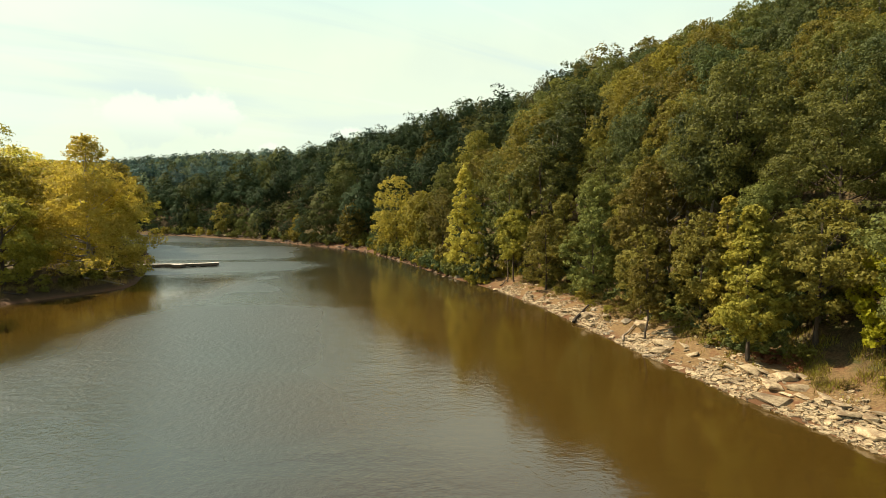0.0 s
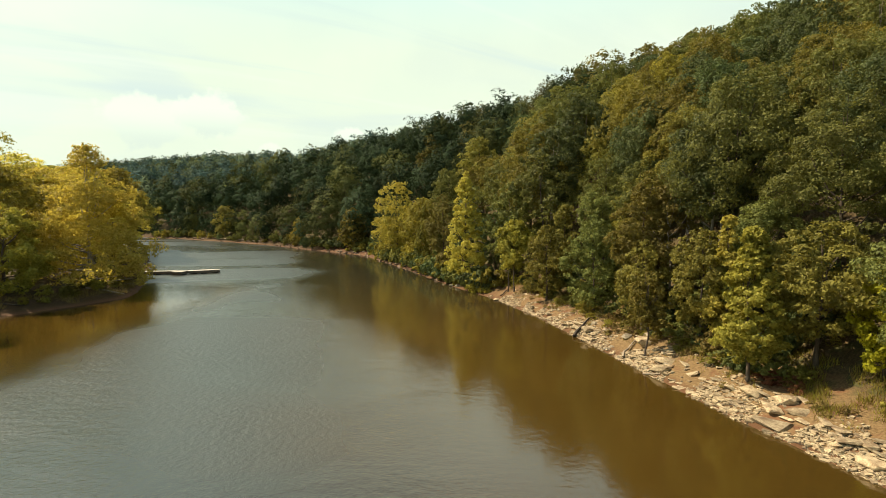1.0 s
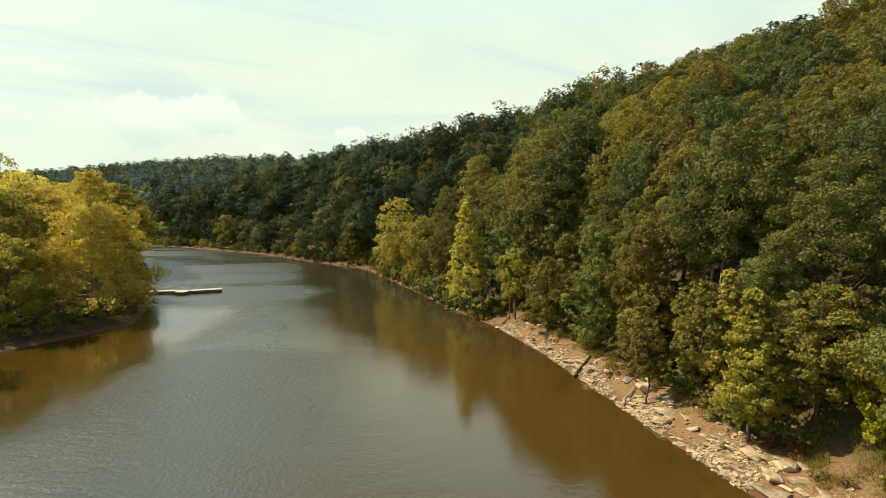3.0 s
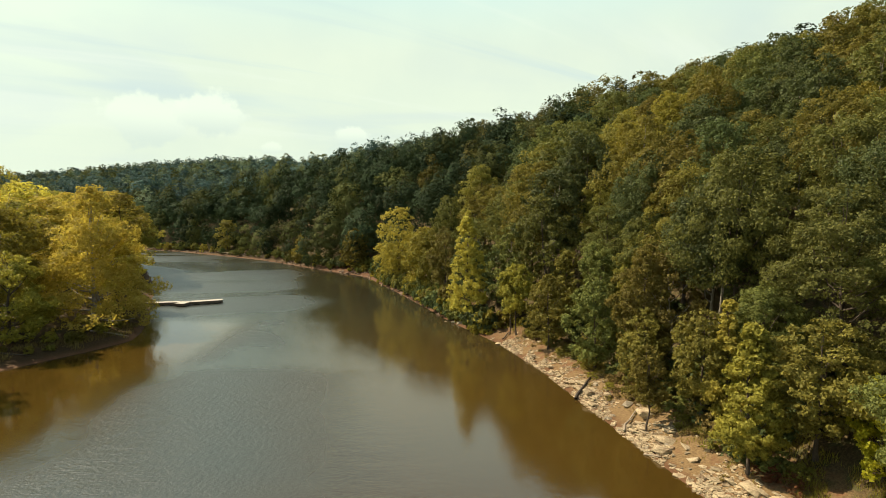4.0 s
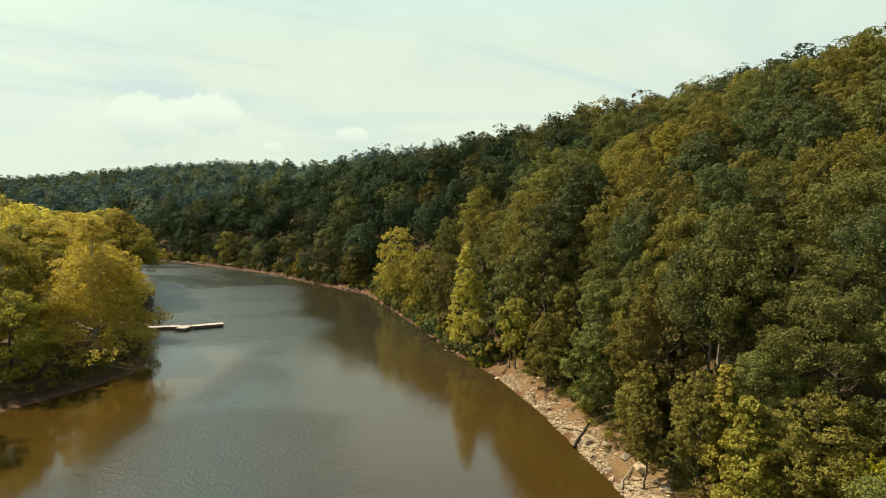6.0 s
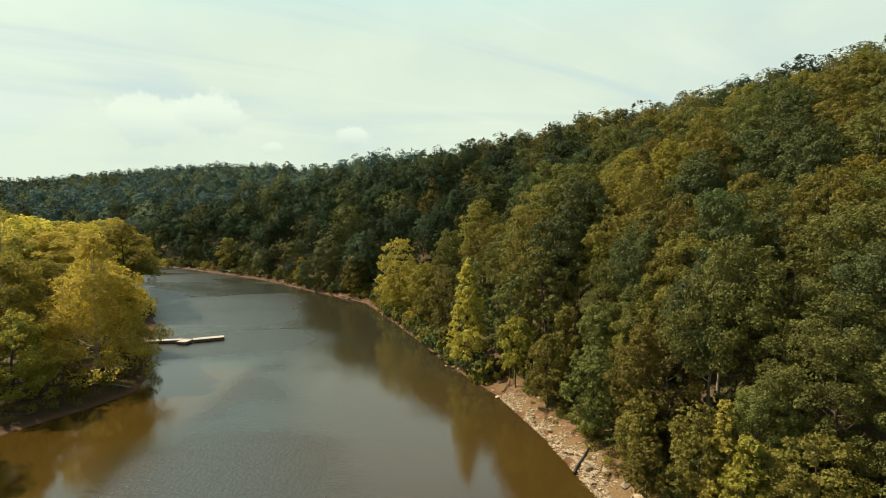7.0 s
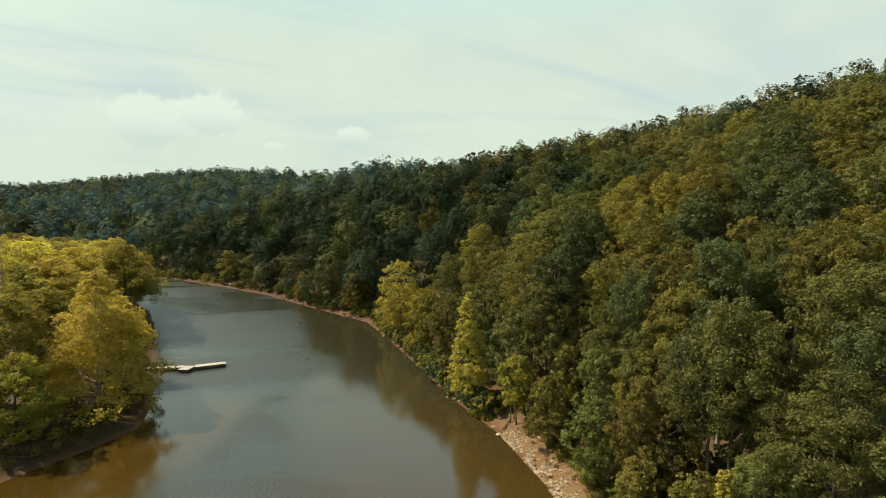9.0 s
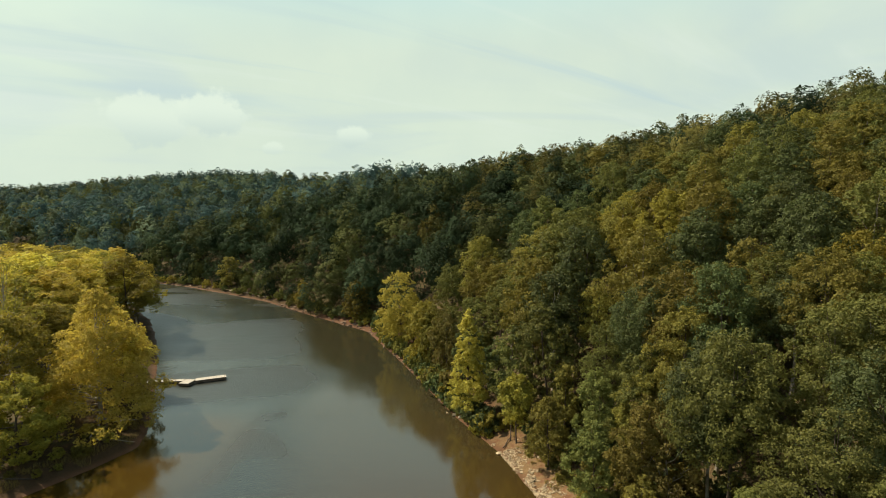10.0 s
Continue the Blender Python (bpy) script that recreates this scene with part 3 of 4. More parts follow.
def plant_hill():
    x, y, z, dr, left, dl, rng = scatter(21, 6.3, 5, 110, 24, 84)
    keep = ~left & (dr > 5.0) & (dr < 96)
    for px, py, d in zip(x[keep], y[keep], dr[keep]):
        if py > 76 or not free(px, py, 1.4):
            continue
        far_off = math.hypot(px, py)
        level = 0 if far_off < 50 else 1 if far_off < 72 else 2
        kind = hill_kind(level, int(rng.integers(5)) if d > 11 else int(rng.integers(5, 7)), edge_choice(px, py, d, rng))
        s = rng.uniform(0.82, 1.15) * (0.85 if d < 9 else 1.0 if d < 25 else 0.92)
        w = s * rng.uniform(0.85, 1.15)
        kind.place(px, py, (w, w, s), rng.uniform(0, 360), rng.normal(size=2) * 2.5)
    x, y, z, dr, left, dl, rng = scatter(22, 7.2, -40, 120, 76, 124)
    keep = ~left & (dr > 2.8) & (dr < 76)
    for px, py, d in zip(x[keep], y[keep], dr[keep]):
        if py < 76 or not free(px, py, 1.4):
            continue
        kind = hill_kind(2, int(rng.integers(5)) if d > 11 else int(rng.integers(5, 7)), edge_choice(px, py, d, rng))
        s = rng.uniform(0.8, 1.18) * (0.85 if d < 9 else 1.06 if d < 25 else 0.97)
        w = s * rng.uniform(0.9, 1.2)
        kind.place(px, py, (w, w, s), rng.uniform(0, 360), rng.normal(size=2) * 2.5)


plant_hill()


def plant_left():
    x, y, z, dr, left, dl, rng = scatter(23, 8.5, -170, -45, 60, 185)
    keep = left & (dl > 3.5) & (dl < 42)
    for px, py, d in zip(x[keep], y[keep], dl[keep]):
        if not free(px, py, 2.5) or (96 < py < 128 and d < 15):
            continue
        leaf = ("gold", "yellow", "gold", "gold", "yellow")[int(rng.integers(5))]
        s = rng.uniform(1.0, 1.3) * (0.72 if py < 112 else 1.0)
        if py < 88:
            continue
        hill_kind(2, int(rng.integers(4)), leaf).place(px, py, (s * 1.5, s * 1.5, s), rng.uniform(0, 360),
                                                       label=WORDS[leaf] + " on the low shore")


plant_left()


def plant_far():
    """Everything beyond, which nobody could count, in one mesh."""
    rng = np.random.default_rng(40)
    shapes = []
    for i in range(12):
        edge = i >= 8
        tall, wide = ((15.5, 9.6), (16.5, 8.4), (17, 9.0), (15, 10.4))[i % 4]
        sizes = {}
        for step, count, leaf, lobes in ((1, 1700, 0.32, 24), (2, 820, 0.44, 18), (4, 320, 0.62, 12)):
            sizes[step] = crown_arrays(rng, count, tall * (0.8 if edge else 1.0), wide, 0.6 if edge else 5.0, ("oval", "dome")[i % 2], lobes, leaf, 0.95, 9, 1.0, 1.2, 0.3)[0]
        shapes.append(sizes)
    near = scatter(41, 8.2, -330, 170, 66, 330)
    far = scatter(42, 10.5, -640, 190, 330, 720)
    tris, index = [], []
    for (x, y, z, dr, left, dl, r), grow in ((near, 1.0), (far, 1.25)):
        keep = ~left & (dr > np.interp(y, [124, 145, 220, 260], [1.6, 2.6, 2.6, 2.0])) & (dr < np.interp(x / y, [-0.6, -0.1, 0.2, 0.8], [420, 150, 128, 150]))
        for px, py, pz, d in zip(x[keep], y[keep], z[keep], dr[keep]):
            if not free(px, py, 1.0) or (py < 76 and d < 96) or (py < 124 and d < 76):
                continue
            s = r.uniform(0.75, 1.22) * grow * (0.75 if d < 6 else 1.12 if d < 45 else 1.03 if px > 25 else 0.93)
            a, w = r.uniform(0, 6.28), s * r.uniform(0.75, 1.2)
            c, n = math.cos(a) * w, math.sin(a) * w
            q = shapes[int(r.integers(8, 12) if d < 13 else r.integers(8))][1 if py < 200 else 2 if py < 330 else 4]
            tris.append(np.stack([q[..., 0] * c - q[..., 1] * n + px, q[..., 0] * n + q[..., 1] * c + py, q[..., 2] * s + pz - 0.2], -1))
            leaf = leaf_choice(px, py, r)
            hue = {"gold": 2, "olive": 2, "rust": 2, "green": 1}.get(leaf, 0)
            # the far slope's shade is put into colour: deeper leaf hues by position
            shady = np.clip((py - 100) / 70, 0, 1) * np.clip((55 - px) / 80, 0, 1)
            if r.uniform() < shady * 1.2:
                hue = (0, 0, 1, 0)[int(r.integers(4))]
            # farthest crowns mostly take the hue with painted-in haze
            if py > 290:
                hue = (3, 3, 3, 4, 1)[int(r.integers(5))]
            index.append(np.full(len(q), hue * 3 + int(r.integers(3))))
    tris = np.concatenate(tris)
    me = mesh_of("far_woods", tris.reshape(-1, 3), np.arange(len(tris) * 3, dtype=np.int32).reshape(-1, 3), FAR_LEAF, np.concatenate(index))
    tagged(new("far_woods", me), "dense green woods on the far hills, shade and haze in the leaf colour", "woods", kind="stuff")


plant_far()


# ---- the shore ----
def hull(rng, long, wide, thick, count=12):
    """An angular stone: the hull of points in a flattened box."""
    bm = bmesh.new()
    for _ in range(count):
        p = rng.uniform(-1, 1, 3)
        p /= max(abs(p[0]), abs(p[1]), abs(p[2])) ** 0.75
        bm.verts.new((p[0] * long / 2, p[1] * wide / 2, p[2] * thick / 2))
    bmesh.ops.convex_hull(bm, input=bm.verts)
    loose = [v for v in bm.verts if not v.link_faces]
    bmesh.ops.delete(bm, geom=loose, context="VERTS")
    bmesh.ops.bevel(bm, geom=list(bm.edges), offset=0.03 * thick, segments=1, affect="EDGES")
    bmesh.ops.triangulate(bm, faces=bm.faces)
    return bm


stone_rng = np.random.default_rng(77)
SLABS, LUMPS = [], []
for i in range(9):
    for many, size, mat in ((SLABS, (1.0, 0.62, 0.2), STONE), (LUMPS, (1.0, 0.75, 0.48), STONE_GREY)):
        bm = hull(stone_rng, *size, count=20 if i % 2 else 16)
        me = bpy.data.meshes.new("rock")
        bm.to_mesh(me)
        bm.free()
        me.materials.append(mat if i % 3 else STONE)
        many.append(me)


def tangent(x, y):
    """Heading of the right shore near a place, in degrees."""
    mid = (SHORE[:-1, :2] + SHORE[1:, :2]) / 2
    i = int(np.argmin(np.hypot(mid[:, 0] - x, mid[:, 1] - y)))
    v = SHORE[i + 1, :2] - SHORE[i, :2]
    return math.degrees(math.atan2(v[1], v[0]))


def rock(me, x, y, size, turn, tilt=(0, 0), lift=0.0, label="pale sandstone slab on the clay bank", flat=(1, 1, 1)):
    m = pose(x, y, height(x, y) + lift, tilt[0], tilt[1], turn) @ Matrix.Diagonal((size * flat[0], size * flat[1], size * flat[2], 1))
    return thing("rock", m, label, "rock", "rocks along the shore", me)


def build_rocks():
    rng = np.random.default_rng(8)
    # slabs and boulders that stand out: x, y, size, turn, tilt, lift
    for i, (x, y, size, turn, tx, ty, lift) in enumerate((
            (18.9, 29.3, 2.5, 110, 5, 4, 0.10), (19.6, 30.4, 1.7, 80, 6, -5, 0.12), (20.5, 29.6, 1.6, 130, 3, 6, 0.1), (20.7, 31.1, 2.0, 100, 8, 4, 0.12),
            (20.9, 31.0, 1.6, 120, 4, 3, 0.36), (19.7, 32.7, 1.9, 95, 6, -4, 0.12), (19.1, 34.1, 1.3, 60, 18, 10, 0.2), (20.7, 24.3, 1.9, 105, 4, 5, 0.1),
            (21.5, 25.6, 1.5, 70, 6, 2, 0.1), (20.4, 26.2, 1.0, 20, 7, 4, 0.1), (21.9, 23.6, 1.7, 140, 3, 5, 0.12), (17.4, 40.4, 2.2, 118, 10, 5, 0.15),
            (16.7, 39.4, 2.1, 125, 8, 8, 0.1), (18.4, 41.6, 1.3, 100, 10, 4, 0.12), (13.9, 53.4, 2.0, 80, 14, 8, 0.18), (14.3, 54.6, 1.7, 60, 10, 4, 0.2),
            (13.6, 55.2, 1.5, 95, 12, 5, 0.15), (14.6, 51.6, 2.3, 50, 14, 12, 0.2), (15.9, 50.2, 1.6, 70, 10, 10, 0.2), (14.2, 49.4, 1.4, 110, 6, 8, 0.1),
            (7.6, 73.1, 1.3, 20, 10, 4, 0.22), (12.4, 61.0, 1.3, 90, 5, 5, 0.1), (15.8, 44.2, 1.5, 100, 8, 6, 0.1))):
        rock(SLABS[i % 9], x, y, size * 0.85, turn, (tx, ty), lift * 0.6, flat=(1, 1, 1.3))
    for i, (x, y, size, lift) in enumerate(((17.4, 44.9, 1.7, 0.25), (16.9, 47.4, 1.0, 0.15), (1.3, 87.2, 1.0, 0.1), (0.0, 88.4, 0.8, 0.08), (2.4, 86.0, 1.2, 0.1), (18.6, 46.5, 1.1, 0.2))):
        rock(LUMPS[i], x, y, size, 40 * i, (4, 3), lift, "large grey sandstone boulder on the bank")
    # bedrock that breaks out of the bank as stepped, cracked ledges
    for cx, cy, count, spread in ((19.8, 29.6, 7, 1.1), (21.6, 24.6, 6, 1.0), (20.6, 32.0, 5, 0.8), (16.6, 42.6, 8, 1.4), (14.4, 50.4, 9, 1.5), (13.8, 54.2, 9, 1.4), (18.3, 47.4, 5, 0.9)):
        along = radians(tangent(cx, cy))
        for i in range(count):
            u, v = rng.normal() * spread, rng.normal() * 0.5
            x, y = cx + math.cos(along) * u - math.sin(along) * v, cy + math.sin(along) * u + math.cos(along) * v
            rock(SLABS[int(rng.integers(9))], x, y, rng.uniform(0.5, 1.15), math.degrees(along) + rng.normal() * 14, (rng.normal() * 4 + 5, rng.normal() * 4),
                 rng.uniform(0.0, 0.2), "flat pale sandstone ledge breaking out of the bank", (1.2, rng.uniform(0.8, 1.2), rng.uniform(0.6, 0.9)))
    done = 0
    while done < 190:
        y = 21 + 50 * rng.uniform() ** 1.15
        sx = float(np.interp(y, SHORE[1:9, 1], SHORE[1:9, 0]))
        d = abs(rng.normal()) * 1.7 + 0.1
        if d > 4.6 or rolling(np.array([sx + d]), np.array([y]), 7.0)[0] < -0.45 + 0.1 * d:
            continue
        x = sx + d
        size = 0.24 + 0.62 * rng.uniform() ** 2.6
        slab = rng.uniform() < 0.7
        rock((SLABS if slab else LUMPS)[int(rng.integers(9))], x, y, size * (1.25 if slab else 0.8), tangent(x, y) + rng.normal() * 32,
             (rng.normal() * 9, rng.normal() * 9), 0.05 * size, "pale sandstone slab on the clay bank" if slab else "rough sandstone lump on the clay bank",
             (1, rng.uniform(0.7, 1.2), rng.uniform(0.7, 1.5)))
        done += 1
    # the pale ledge on the far bank
    for i in range(7):
        u = i / 6
        x, y = -96 + 25 * u, 223.6 - 20.0 * u
        rock(SLABS[i], x, y, 4.6 - 1.2 * u, -39 + rng.normal() * 5, (2, 0), 0.25, "long pale rock ledge at the far water's edge", (1.2, 0.8, 0.7))


def cube_stones(name, places, label, mat, seed):
    """Stones too many to count, as uneven blocks in one mesh."""
    rng = np.random.default_rng(seed)
    n = len(places)
    corner = np.array([(a, b, c) for a in (-1, 1) for b in (-1, 1) for c in (-1, 1)], float)
    v = corner[None] * (1 + rng.uniform(-0.5, 0.15, (n, 8, 3)))
    v = v * places[:, None, 3:6] / 2
    a = rng.uniform(0, 6.28, n)[:, None]
    t = rng.normal(size=(n, 1)) * 0.25
    x, y, z = v[..., 0], v[..., 1], v[..., 2]
    y, z = y * np.cos(t) - z * np.sin(t), y * np.sin(t) + z * np.cos(t)
    x, y = x * np.cos(a) - y * np.sin(a), x * np.sin(a) + y * np.cos(a)
    v = np.stack([x, y, z], -1) + places[:, None, :3]
    box = np.array([(0, 1, 3, 2), (4, 6, 7, 5), (0, 4, 5, 1), (2, 3, 7, 6), (0, 2, 6, 4), (1, 5, 7, 3)])
    f = (box[None] + 8 * np.arange(n)[:, None, None]).reshape(-1, 4)
    tagged(new(name, mesh_of(name, v.reshape(-1, 3), f, [mat])), label, "stones", kind="stuff")


def build_rubble():
    rng = np.random.default_rng(9)
    out, far = [], []
    while len(out) < 6500:
        y = 20 + 56 * rng.uniform() ** 1.25
        sx = float(np.interp(y, SHORE[1:9, 1], SHORE[1:9, 0]))
        d = abs(rng.normal()) * 1.9 - 0.1
        if d < 5 and rolling(np.array([sx + d]), np.array([y]), 5.0)[0] > -0.35 + 0.12 * d:
            s = 0.06 + 0.27 * rng.uniform() ** 2.8
            out.append((sx + d, y, s * rng.uniform(0.8, 1.6), s, s * 0.42))
    while len(far) < 420:
        u = rng.uniform(7.2, 14)
        i = int(u)
        p = SHORE[i, :2] + (u - i) * (SHORE[i + 1, :2] - SHORE[i, :2])
        d = rng.uniform(0.0, 2.2)
        x, y = p[0] + d * 0.75, p[1] + d * 0.66
        s = 0.2 + 0.7 * rng.uniform() ** 3
        far.append((x, y, s * 1.5, s, s * 0.5))
    for name, rows, label, mat, seed in (("rubble", out, "loose pale sandstone rubble on the bank", STONE, 1), ("far_rubble", far, "broken brown stones along the far water's edge", STONE_BROWN, 2)):
        rows = np.array(rows)
        z = land(rows[:, 0], rows[:, 1])[0] + rows[:, 4] * 0.2
        cube_stones(name, np.column_stack([rows[:, :2], z, rows[:, 2:]]), label, mat, seed)


build_rocks()
build_rubble()


# ---- shrubs, grass and driftwood ----
def shrub_meshes(seed, count, leaf):
    rng = np.random.default_rng(seed)
    quads, mid = crown_arrays(rng, count, 2.0, 2.4, 0.15, "dome", 18, leaf, 0.7, 4)
    stems = [tube([(0, 0, -0.15), m * 0.5 + rng.normal(size=3) * 0.06, m], [0.035, 0.022, 0.008], 4) for m in mid[::5]]
    return quads, stems


class Shrub:
    def __init__(self, seed, leaf, label, count=700, size=0.14):
        quads, stems = shrub_meshes(seed, count, size)
        self.crown, self.stems = quad_mesh("foliage", quads, LEAF[leaf]), [mesh_of("stem", *s, [BARK], smooth=True) for s in stems]
        self.label, self.first = label, None

    def place(self, x, y, s, turn, tall=1.0):
        m = pose(x, y, height(x, y) - 0.05, 0, 0, turn) @ Matrix.Diagonal((s, s, s * tall, 1))
        if self.first is None:
            self.first = thing("shrub", m, self.label, "shrub", "shrubs above the bank")
            part("foliage", self.crown, self.first)
            for me in self.stems:
                part("stem", me, self.first)
            return
        copy_thing(self.first, m).matrix_basis = m


def plant_shrubs():
    rng = np.random.default_rng(50)
    near = [Shrub(60 + i, leaf, label) for i, (leaf, label) in enumerate((
        ("green", "low green shrub above the bank"), ("olive", "low olive shrub above the bank"), ("gold", "yellow-green shrub above the bank"),
        ("dark", "dark green shrub under the trees"), ("brush", "dry brown brush on the bank"), ("red", "reddish dry bush on the bank")))]
    far = [Shrub(70 + i, leaf, label, 300, 0.24) for i, (leaf, label) in enumerate((
        ("green", "green shrub at the far water's edge"), ("olive", "olive shrub at the far water's edge"), ("dark", "dark shrub at the far water's edge"), ("gold", "yellow-green shrub by the water")))]
    for x, y, s in ((21.2, 33.4, 0.75), (22.4, 32.6, 0.6), (21.9, 31.6, 0.5)):
        near[5].place(x, y, s, x * 40, 0.6)
    for y in np.arange(22, 82, 1.35):
        sx = float(np.interp(y, SHORE[1:9, 1], SHORE[1:9, 0]))
        d = rng.uniform(3.9, 6.4)
        if y < 33 and d < 5.4:
            continue
        k = int(rng.choice([0, 1, 2, 3, 0, 1, 4]))
        near[k].place(sx + d, y, rng.uniform(0.55, 1.15), rng.uniform(0, 360), rng.uniform(0.7, 1.1))
    for _ in range(44):
        y = rng.uniform(36, 68)
        sx = float(np.interp(y, SHORE[1:9, 1], SHORE[1:9, 0]))
        near[int(rng.choice([1, 2, 4, 1]))].place(sx + rng.uniform(2.8, 4.8), y, rng.uniform(0.25, 0.55), rng.uniform(0, 360), 0.75)
    # undergrowth that closes the edge of the wood
    for _ in range(90):
        y = 29 + 50 * rng.uniform() ** 1.2
        sx = float(np.interp(y, SHORE[1:9, 1], SHORE[1:9, 0]))
        d = rng.uniform(6.4, 15)
        if not (y < 36 and 6 < d < 10):
            near[int(rng.choice([0, 3, 3, 1]))].place(sx + d, y, rng.uniform(0.9, 1.7), rng.uniform(0, 360), rng.uniform(0.8, 1.3))
    for _ in range(22):
        y = rng.uniform(23, 80)
        sx = float(np.interp(y, SHORE[1:9, 1], SHORE[1:9, 0]))
        near[4].place(sx + rng.uniform(2.0, 4.4), y, rng.uniform(0.2, 0.42), rng.uniform(0, 360), 0.7)
    for u in np.arange(6.3, 14, 0.055):
        i = int(u)
        p = SHORE[i, :2] + (u - i) * (SHORE[i + 1, :2] - SHORE[i, :2])
        d = rng.uniform(0.8, 2.6) if u < 9.6 else rng.uniform(1.6, 5.2)
        far[int(rng.choice([0, 1, 2, 2, 0, 3]))].place(p[0] + d * 0.75, p[1] + d * 0.66, rng.uniform(0.9, 1.9), rng.uniform(0, 360), rng.uniform(0.8, 1.3))
    for _ in range(26):
        u = rng.uniform(2.6, 9)
        i = int(u)
        p = LEFT[i] + (u - i) * (LEFT[i + 1] - LEFT[i])
        d = rng.uniform(3.0, 7)
        far[int(rng.choice([1, 1, 3]))].place(p[0] - d * 0.95, p[1] - d * 0.1, rng.uniform(0.5, 1.2), rng.uniform(0, 360), 0.8)


def grass(name, places, mat, label, seed, tall):
    rng = np.random.default_rng(seed)
    n = len(places)
    a = rng.uniform(0, 6.28, n)
    h = tall * rng.uniform(0.5, 1.3, n)
    side = np.stack([np.cos(a), np.sin(a), 0 * a], 1) * 0.022
    bend = np.stack([rng.normal(size=n) * 0.35, rng.normal(size=n) * 0.35, np.ones(n)], 1) * h[:, None]
    v = np.stack([places - side, places + side, places + bend], 1).reshape(-1, 3)
    tagged(new(name, mesh_of(name, v, np.arange(3 * n).reshape(-1, 3), [mat])), label, "grass", kind="stuff")


def plant_grass():
    rng = np.random.default_rng(51)
    y = 21 + 60 * rng.uniform(size=60000) ** 1.5
    x = np.interp(y, SHORE[1:9, 1], SHORE[1:9, 0]) + rng.uniform(2.2, 8.5, len(y))
    z, dr, *_ = land(x, y)
    keep = (rolling(x, y, 3.0) + rng.normal(size=len(x)) * 0.25 > 0.9 - np.clip((dr - 2.0) * 0.30, 0, 0.9)) & (np.abs(x) < 0.86 * y + 3)
    p = np.stack([x, y, z], 1)[keep]
    k = rng.uniform(size=len(p)) < 0.6
    grass("grass", p[k], LEAF["gold"], "tufts of yellow-green grass above the bank", 52, 0.38)
    grass("dry_grass", p[~k], LEAF["brush"], "dry straw-coloured grass on the bank", 53, 0.42)
    y = rng.uniform(58, 104, 9000)
    x = np.interp(y, LEFT[2:10, 1], LEFT[2:10, 0]) - rng.uniform(0.8, 5, len(y))
    z = land(x, y)[0]
    keep = rolling(x, y, 4.0) > 0.15
    grass("bank_grass", np.stack([x, y, z], 1)[keep], LEAF["brush"], "dry brown grass on the low bank", 54, 0.7)


def log_thing(x0, y0, x1, y1, r, label, mat, lift=0.1, name="fallen_log", forks=2, seed=0):
    rng = np.random.default_rng(seed)
    a, b = np.array([x0, y0, height(x0, y0) + lift]), np.array([x1, y1, height(x1, y1) + lift])
    t = np.linspace(0, 1, 6)[:, None]
    path = a + (b - a) * t + rng.normal(size=(6, 3)) * 0.05 * np.linalg.norm(b - a) * 0.3
    path[:, 2] = np.maximum(path[:, 2], [height(*q[:2]) + r * 0.4 for q in path])
    base = path[0].copy()
    root = thing(name, Matrix.Translation(base), label, "log", "driftwood on the bank")
    part("trunk", mesh_of("trunk", *tube(path - base, np.linspace(r, r * 0.45, 6), 7), [mat], smooth=True), root)
    for i in range(forks):
        p = path[2 + i]
        q = p + np.array([rng.normal() * 0.4, rng.normal() * 0.4, 0.25]) * np.linalg.norm(b - a) * 0.4
        part("branch", mesh_of("branch", *tube(np.array([p, (p + q) / 2 + rng.normal(size=3) * 0.05, q]) - base, [r * 0.4, r * 0.25, 0.01], 5), [mat], smooth=True), root)


plant_shrubs()
plant_grass()
log_thing(13.0, 51.2, 15.4, 54.6, 0.17, "dark wet log lying on the rocks", LOG_DARK, 0.2, forks=0, seed=1)
log_thing(15.2, 43.4, 17.4, 46.3, 0.11, "grey driftwood log on the stony bank", DRIFTWOOD, 0.15, seed=2)
log_thing(15.4, 39.6, 16.4, 38.6, 0.10, "brown driftwood log at the water's edge", DRIFTWOOD, 0.1, forks=1, seed=3)
log_thing(8.2, 73.9, 9.6, 76.4, 0.10, "leaning dead branch on the clay bank", BARK, 0.2, forks=2, seed=4)
log_thing(-8.8, 114.5, -6.4, 117.0, 0.16, "dark fallen log at the far bank", LOG_DARK, 0.25, forks=1, seed=5)
log_thing(-2.2, 98.5, 0.6, 96.0, 0.14, "fallen grey log at the water's edge", DRIFTWOOD, 0.2, forks=2, seed=6)
log_thing(-51.6, 74.4, -47.2, 76.4, 0.16, "pale log lying on the low bank", DRIFTWOOD, 0.15, forks=1, seed=7)
log_thing(-58.5, 63.0, -52.6, 64.6, 0.14, "brown log lying on the low bank", BARK, 0.15, forks=1, seed=8)
log_thing(29.2, 33.0, 31.2, 34.6, 0.14, "pale fallen log under the trees", DRIFTWOOD, 0.2, forks=0, seed=9)
for i in range(12):
    y = 22.5 + i * 0.95 + 0.4 * math.sin(i * 5.0)
    x = float(np.interp(y, SHORE[1:9, 1], SHORE[1:9, 0])) + 0.3 + 0.25 * (i % 4)
    log_thing(x, y, x + 0.9 * math.cos(i * 2.1), y + 0.9 * math.sin(i * 2.1), 0.022, "thin driftwood twig at the waterline", BARK, 0.08, "driftwood_twig", 2, 20 + i)


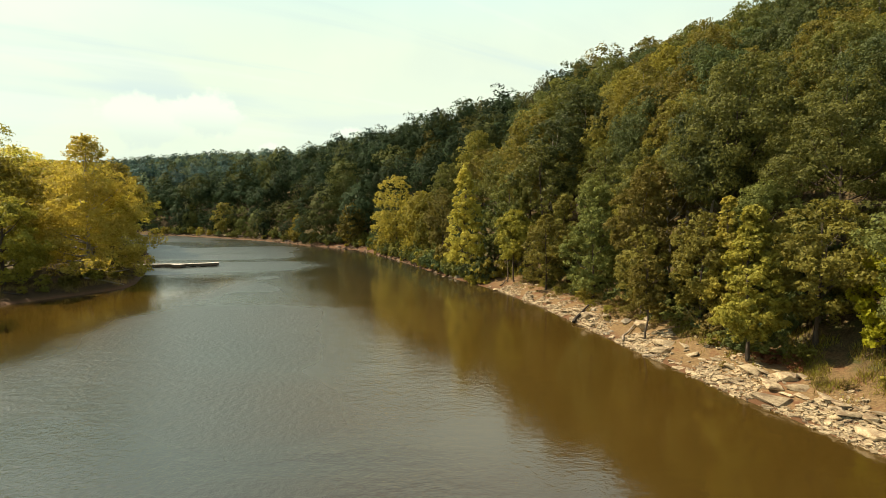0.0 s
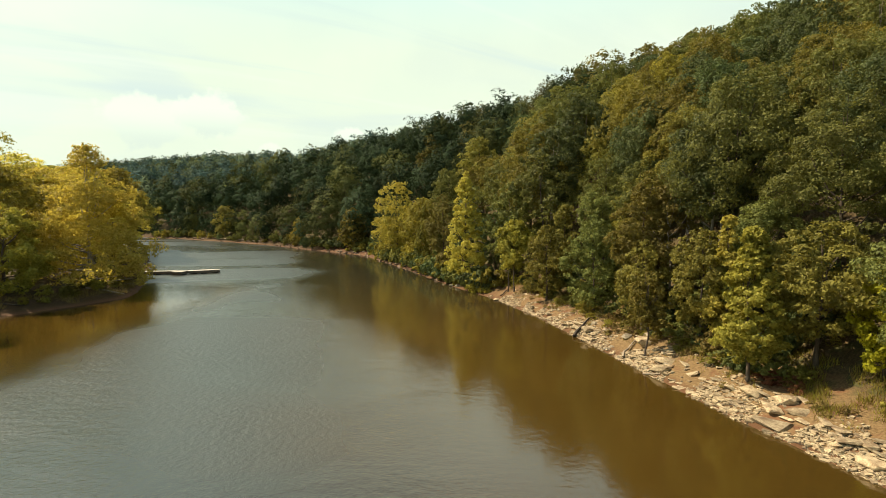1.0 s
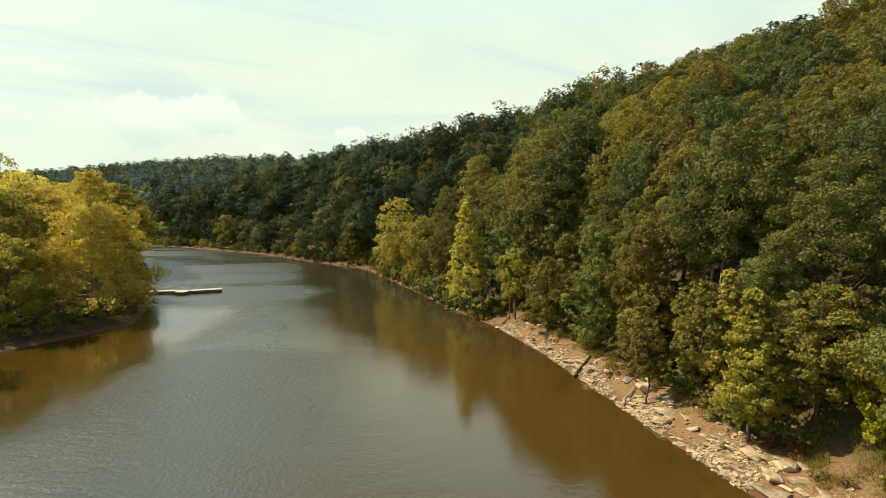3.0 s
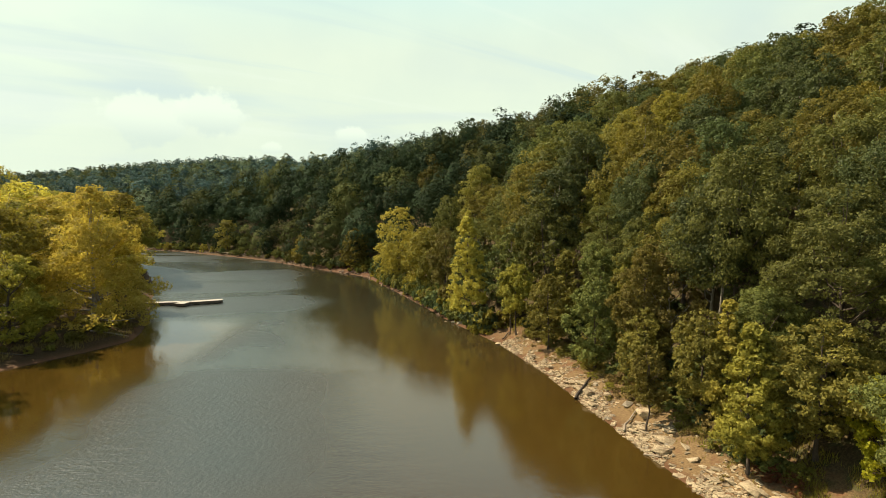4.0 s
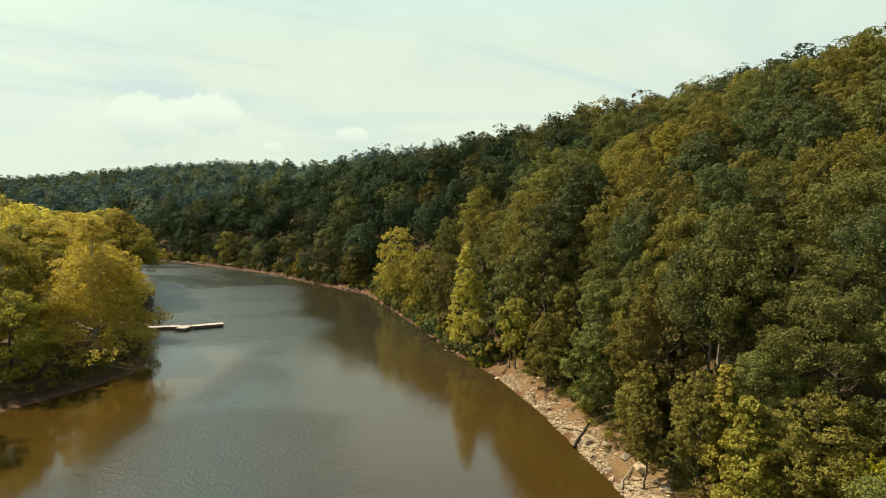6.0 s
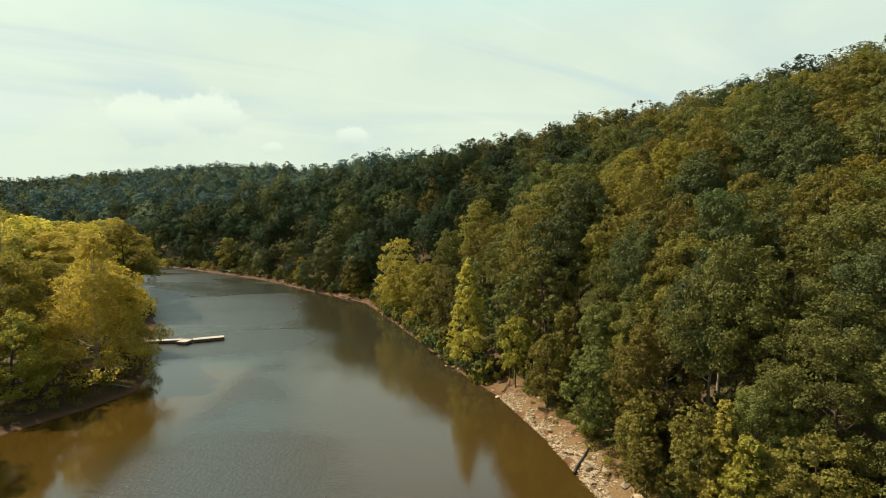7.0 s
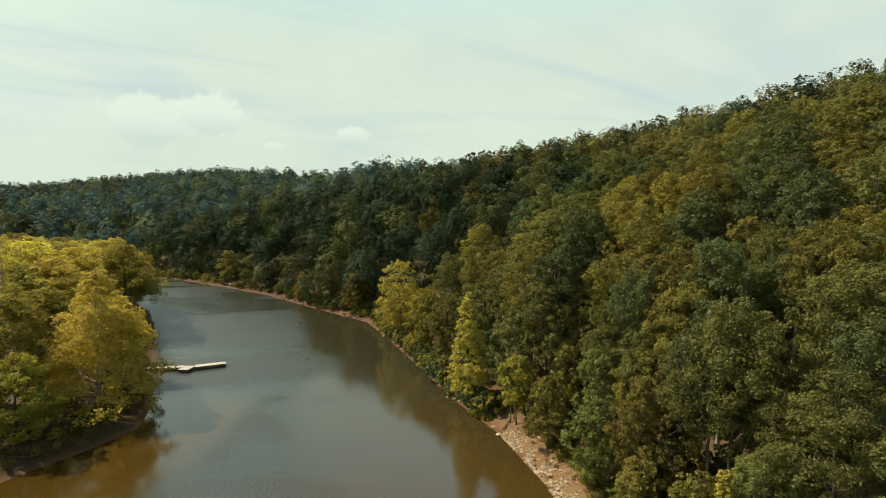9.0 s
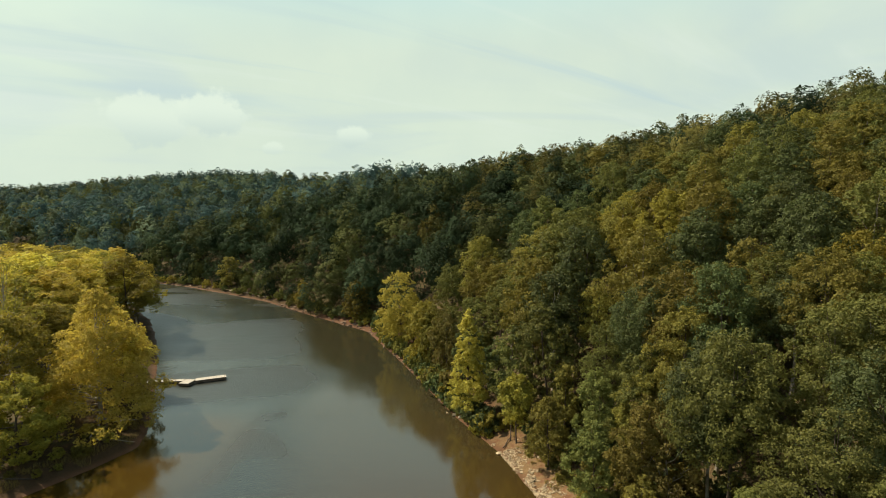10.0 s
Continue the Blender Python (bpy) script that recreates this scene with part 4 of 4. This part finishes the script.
# ---- the floating dock ----
def box(bm, x0, x1, y0, y1, z0, z1):
    made = bmesh.ops.create_cube(bm, size=1.0, matrix=Matrix.Translation(((x0 + x1) / 2, (y0 + y1) / 2, (z0 + z1) / 2)) @ Matrix.Diagonal((x1 - x0, y1 - y0, z1 - z0, 1)))
    return made


def bm_part(name, bm, mat, parent, label=""):
    me = bpy.data.meshes.new(name)
    bm.to_mesh(me)
    bm.free()
    me.materials.append(mat)
    return part(name, me, parent, label)


def dock_section(x0, y0, x1, y1, wide, label, floats):
    long = math.hypot(x1 - x0, y1 - y0)
    root = thing("dock_section", pose(x0, y0, 0.0, 0, 0, math.degrees(math.atan2(y1 - y0, x1 - x0))), label, "dock", "sections of the floating dock")
    for side in (-1, 1):
        bm = bmesh.new()
        box(bm, 0, long, side * wide / 2 - 0.03, side * wide / 2 + 0.03, 0.14, 0.62)
        bm_part("side_beam", bm, DECK_SIDE, root)
    for x in (0.035, long - 0.035):
        bm = bmesh.new()
        box(bm, x - 0.03, x + 0.03, -wide / 2 + 0.035, wide / 2 - 0.035, 0.14, 0.62)
        bm_part("end_beam", bm, DECK_SIDE, root)
    count = max(2, round(long / 0.3))
    step = long / count
    bm = bmesh.new()
    box(bm, 0.0, step - 0.02, -wide / 2 - 0.02, wide / 2 + 0.02, 0.624, 0.67)
    first = bm_part("board", bm, DECK, root)
    for i in range(1, count):
        ob = part("board", first.data, root)
        ob.location = (i * step, 0, 0.004 * math.sin(i * 7.3))
    for i in range(floats):
        c = long * (i + 0.5) / floats
        bm = bmesh.new()
        box(bm, c - long * 0.30 / floats, c + long * 0.30 / floats, -wide / 2 + 0.12, wide / 2 - 0.12, -0.25, 0.135)
        bmesh.ops.bevel(bm, geom=list(bm.edges), offset=0.05, segments=2, affect="EDGES")
        bm_part("float", bm, FLOAT, root, "black plastic float")


dock_section(-60.6, 102.9, -53.7, 104.2, 1.3, "narrow weathered wooden walkway of a floating dock", 3)
dock_section(-52.7, 101.9, -52.45, 104.5, 2.1, "square pale platform of a floating dock", 2)
dock_section(-51.45, 104.35, -46.2, 106.8, 1.7, "wide weathered wooden section of a floating dock", 3)
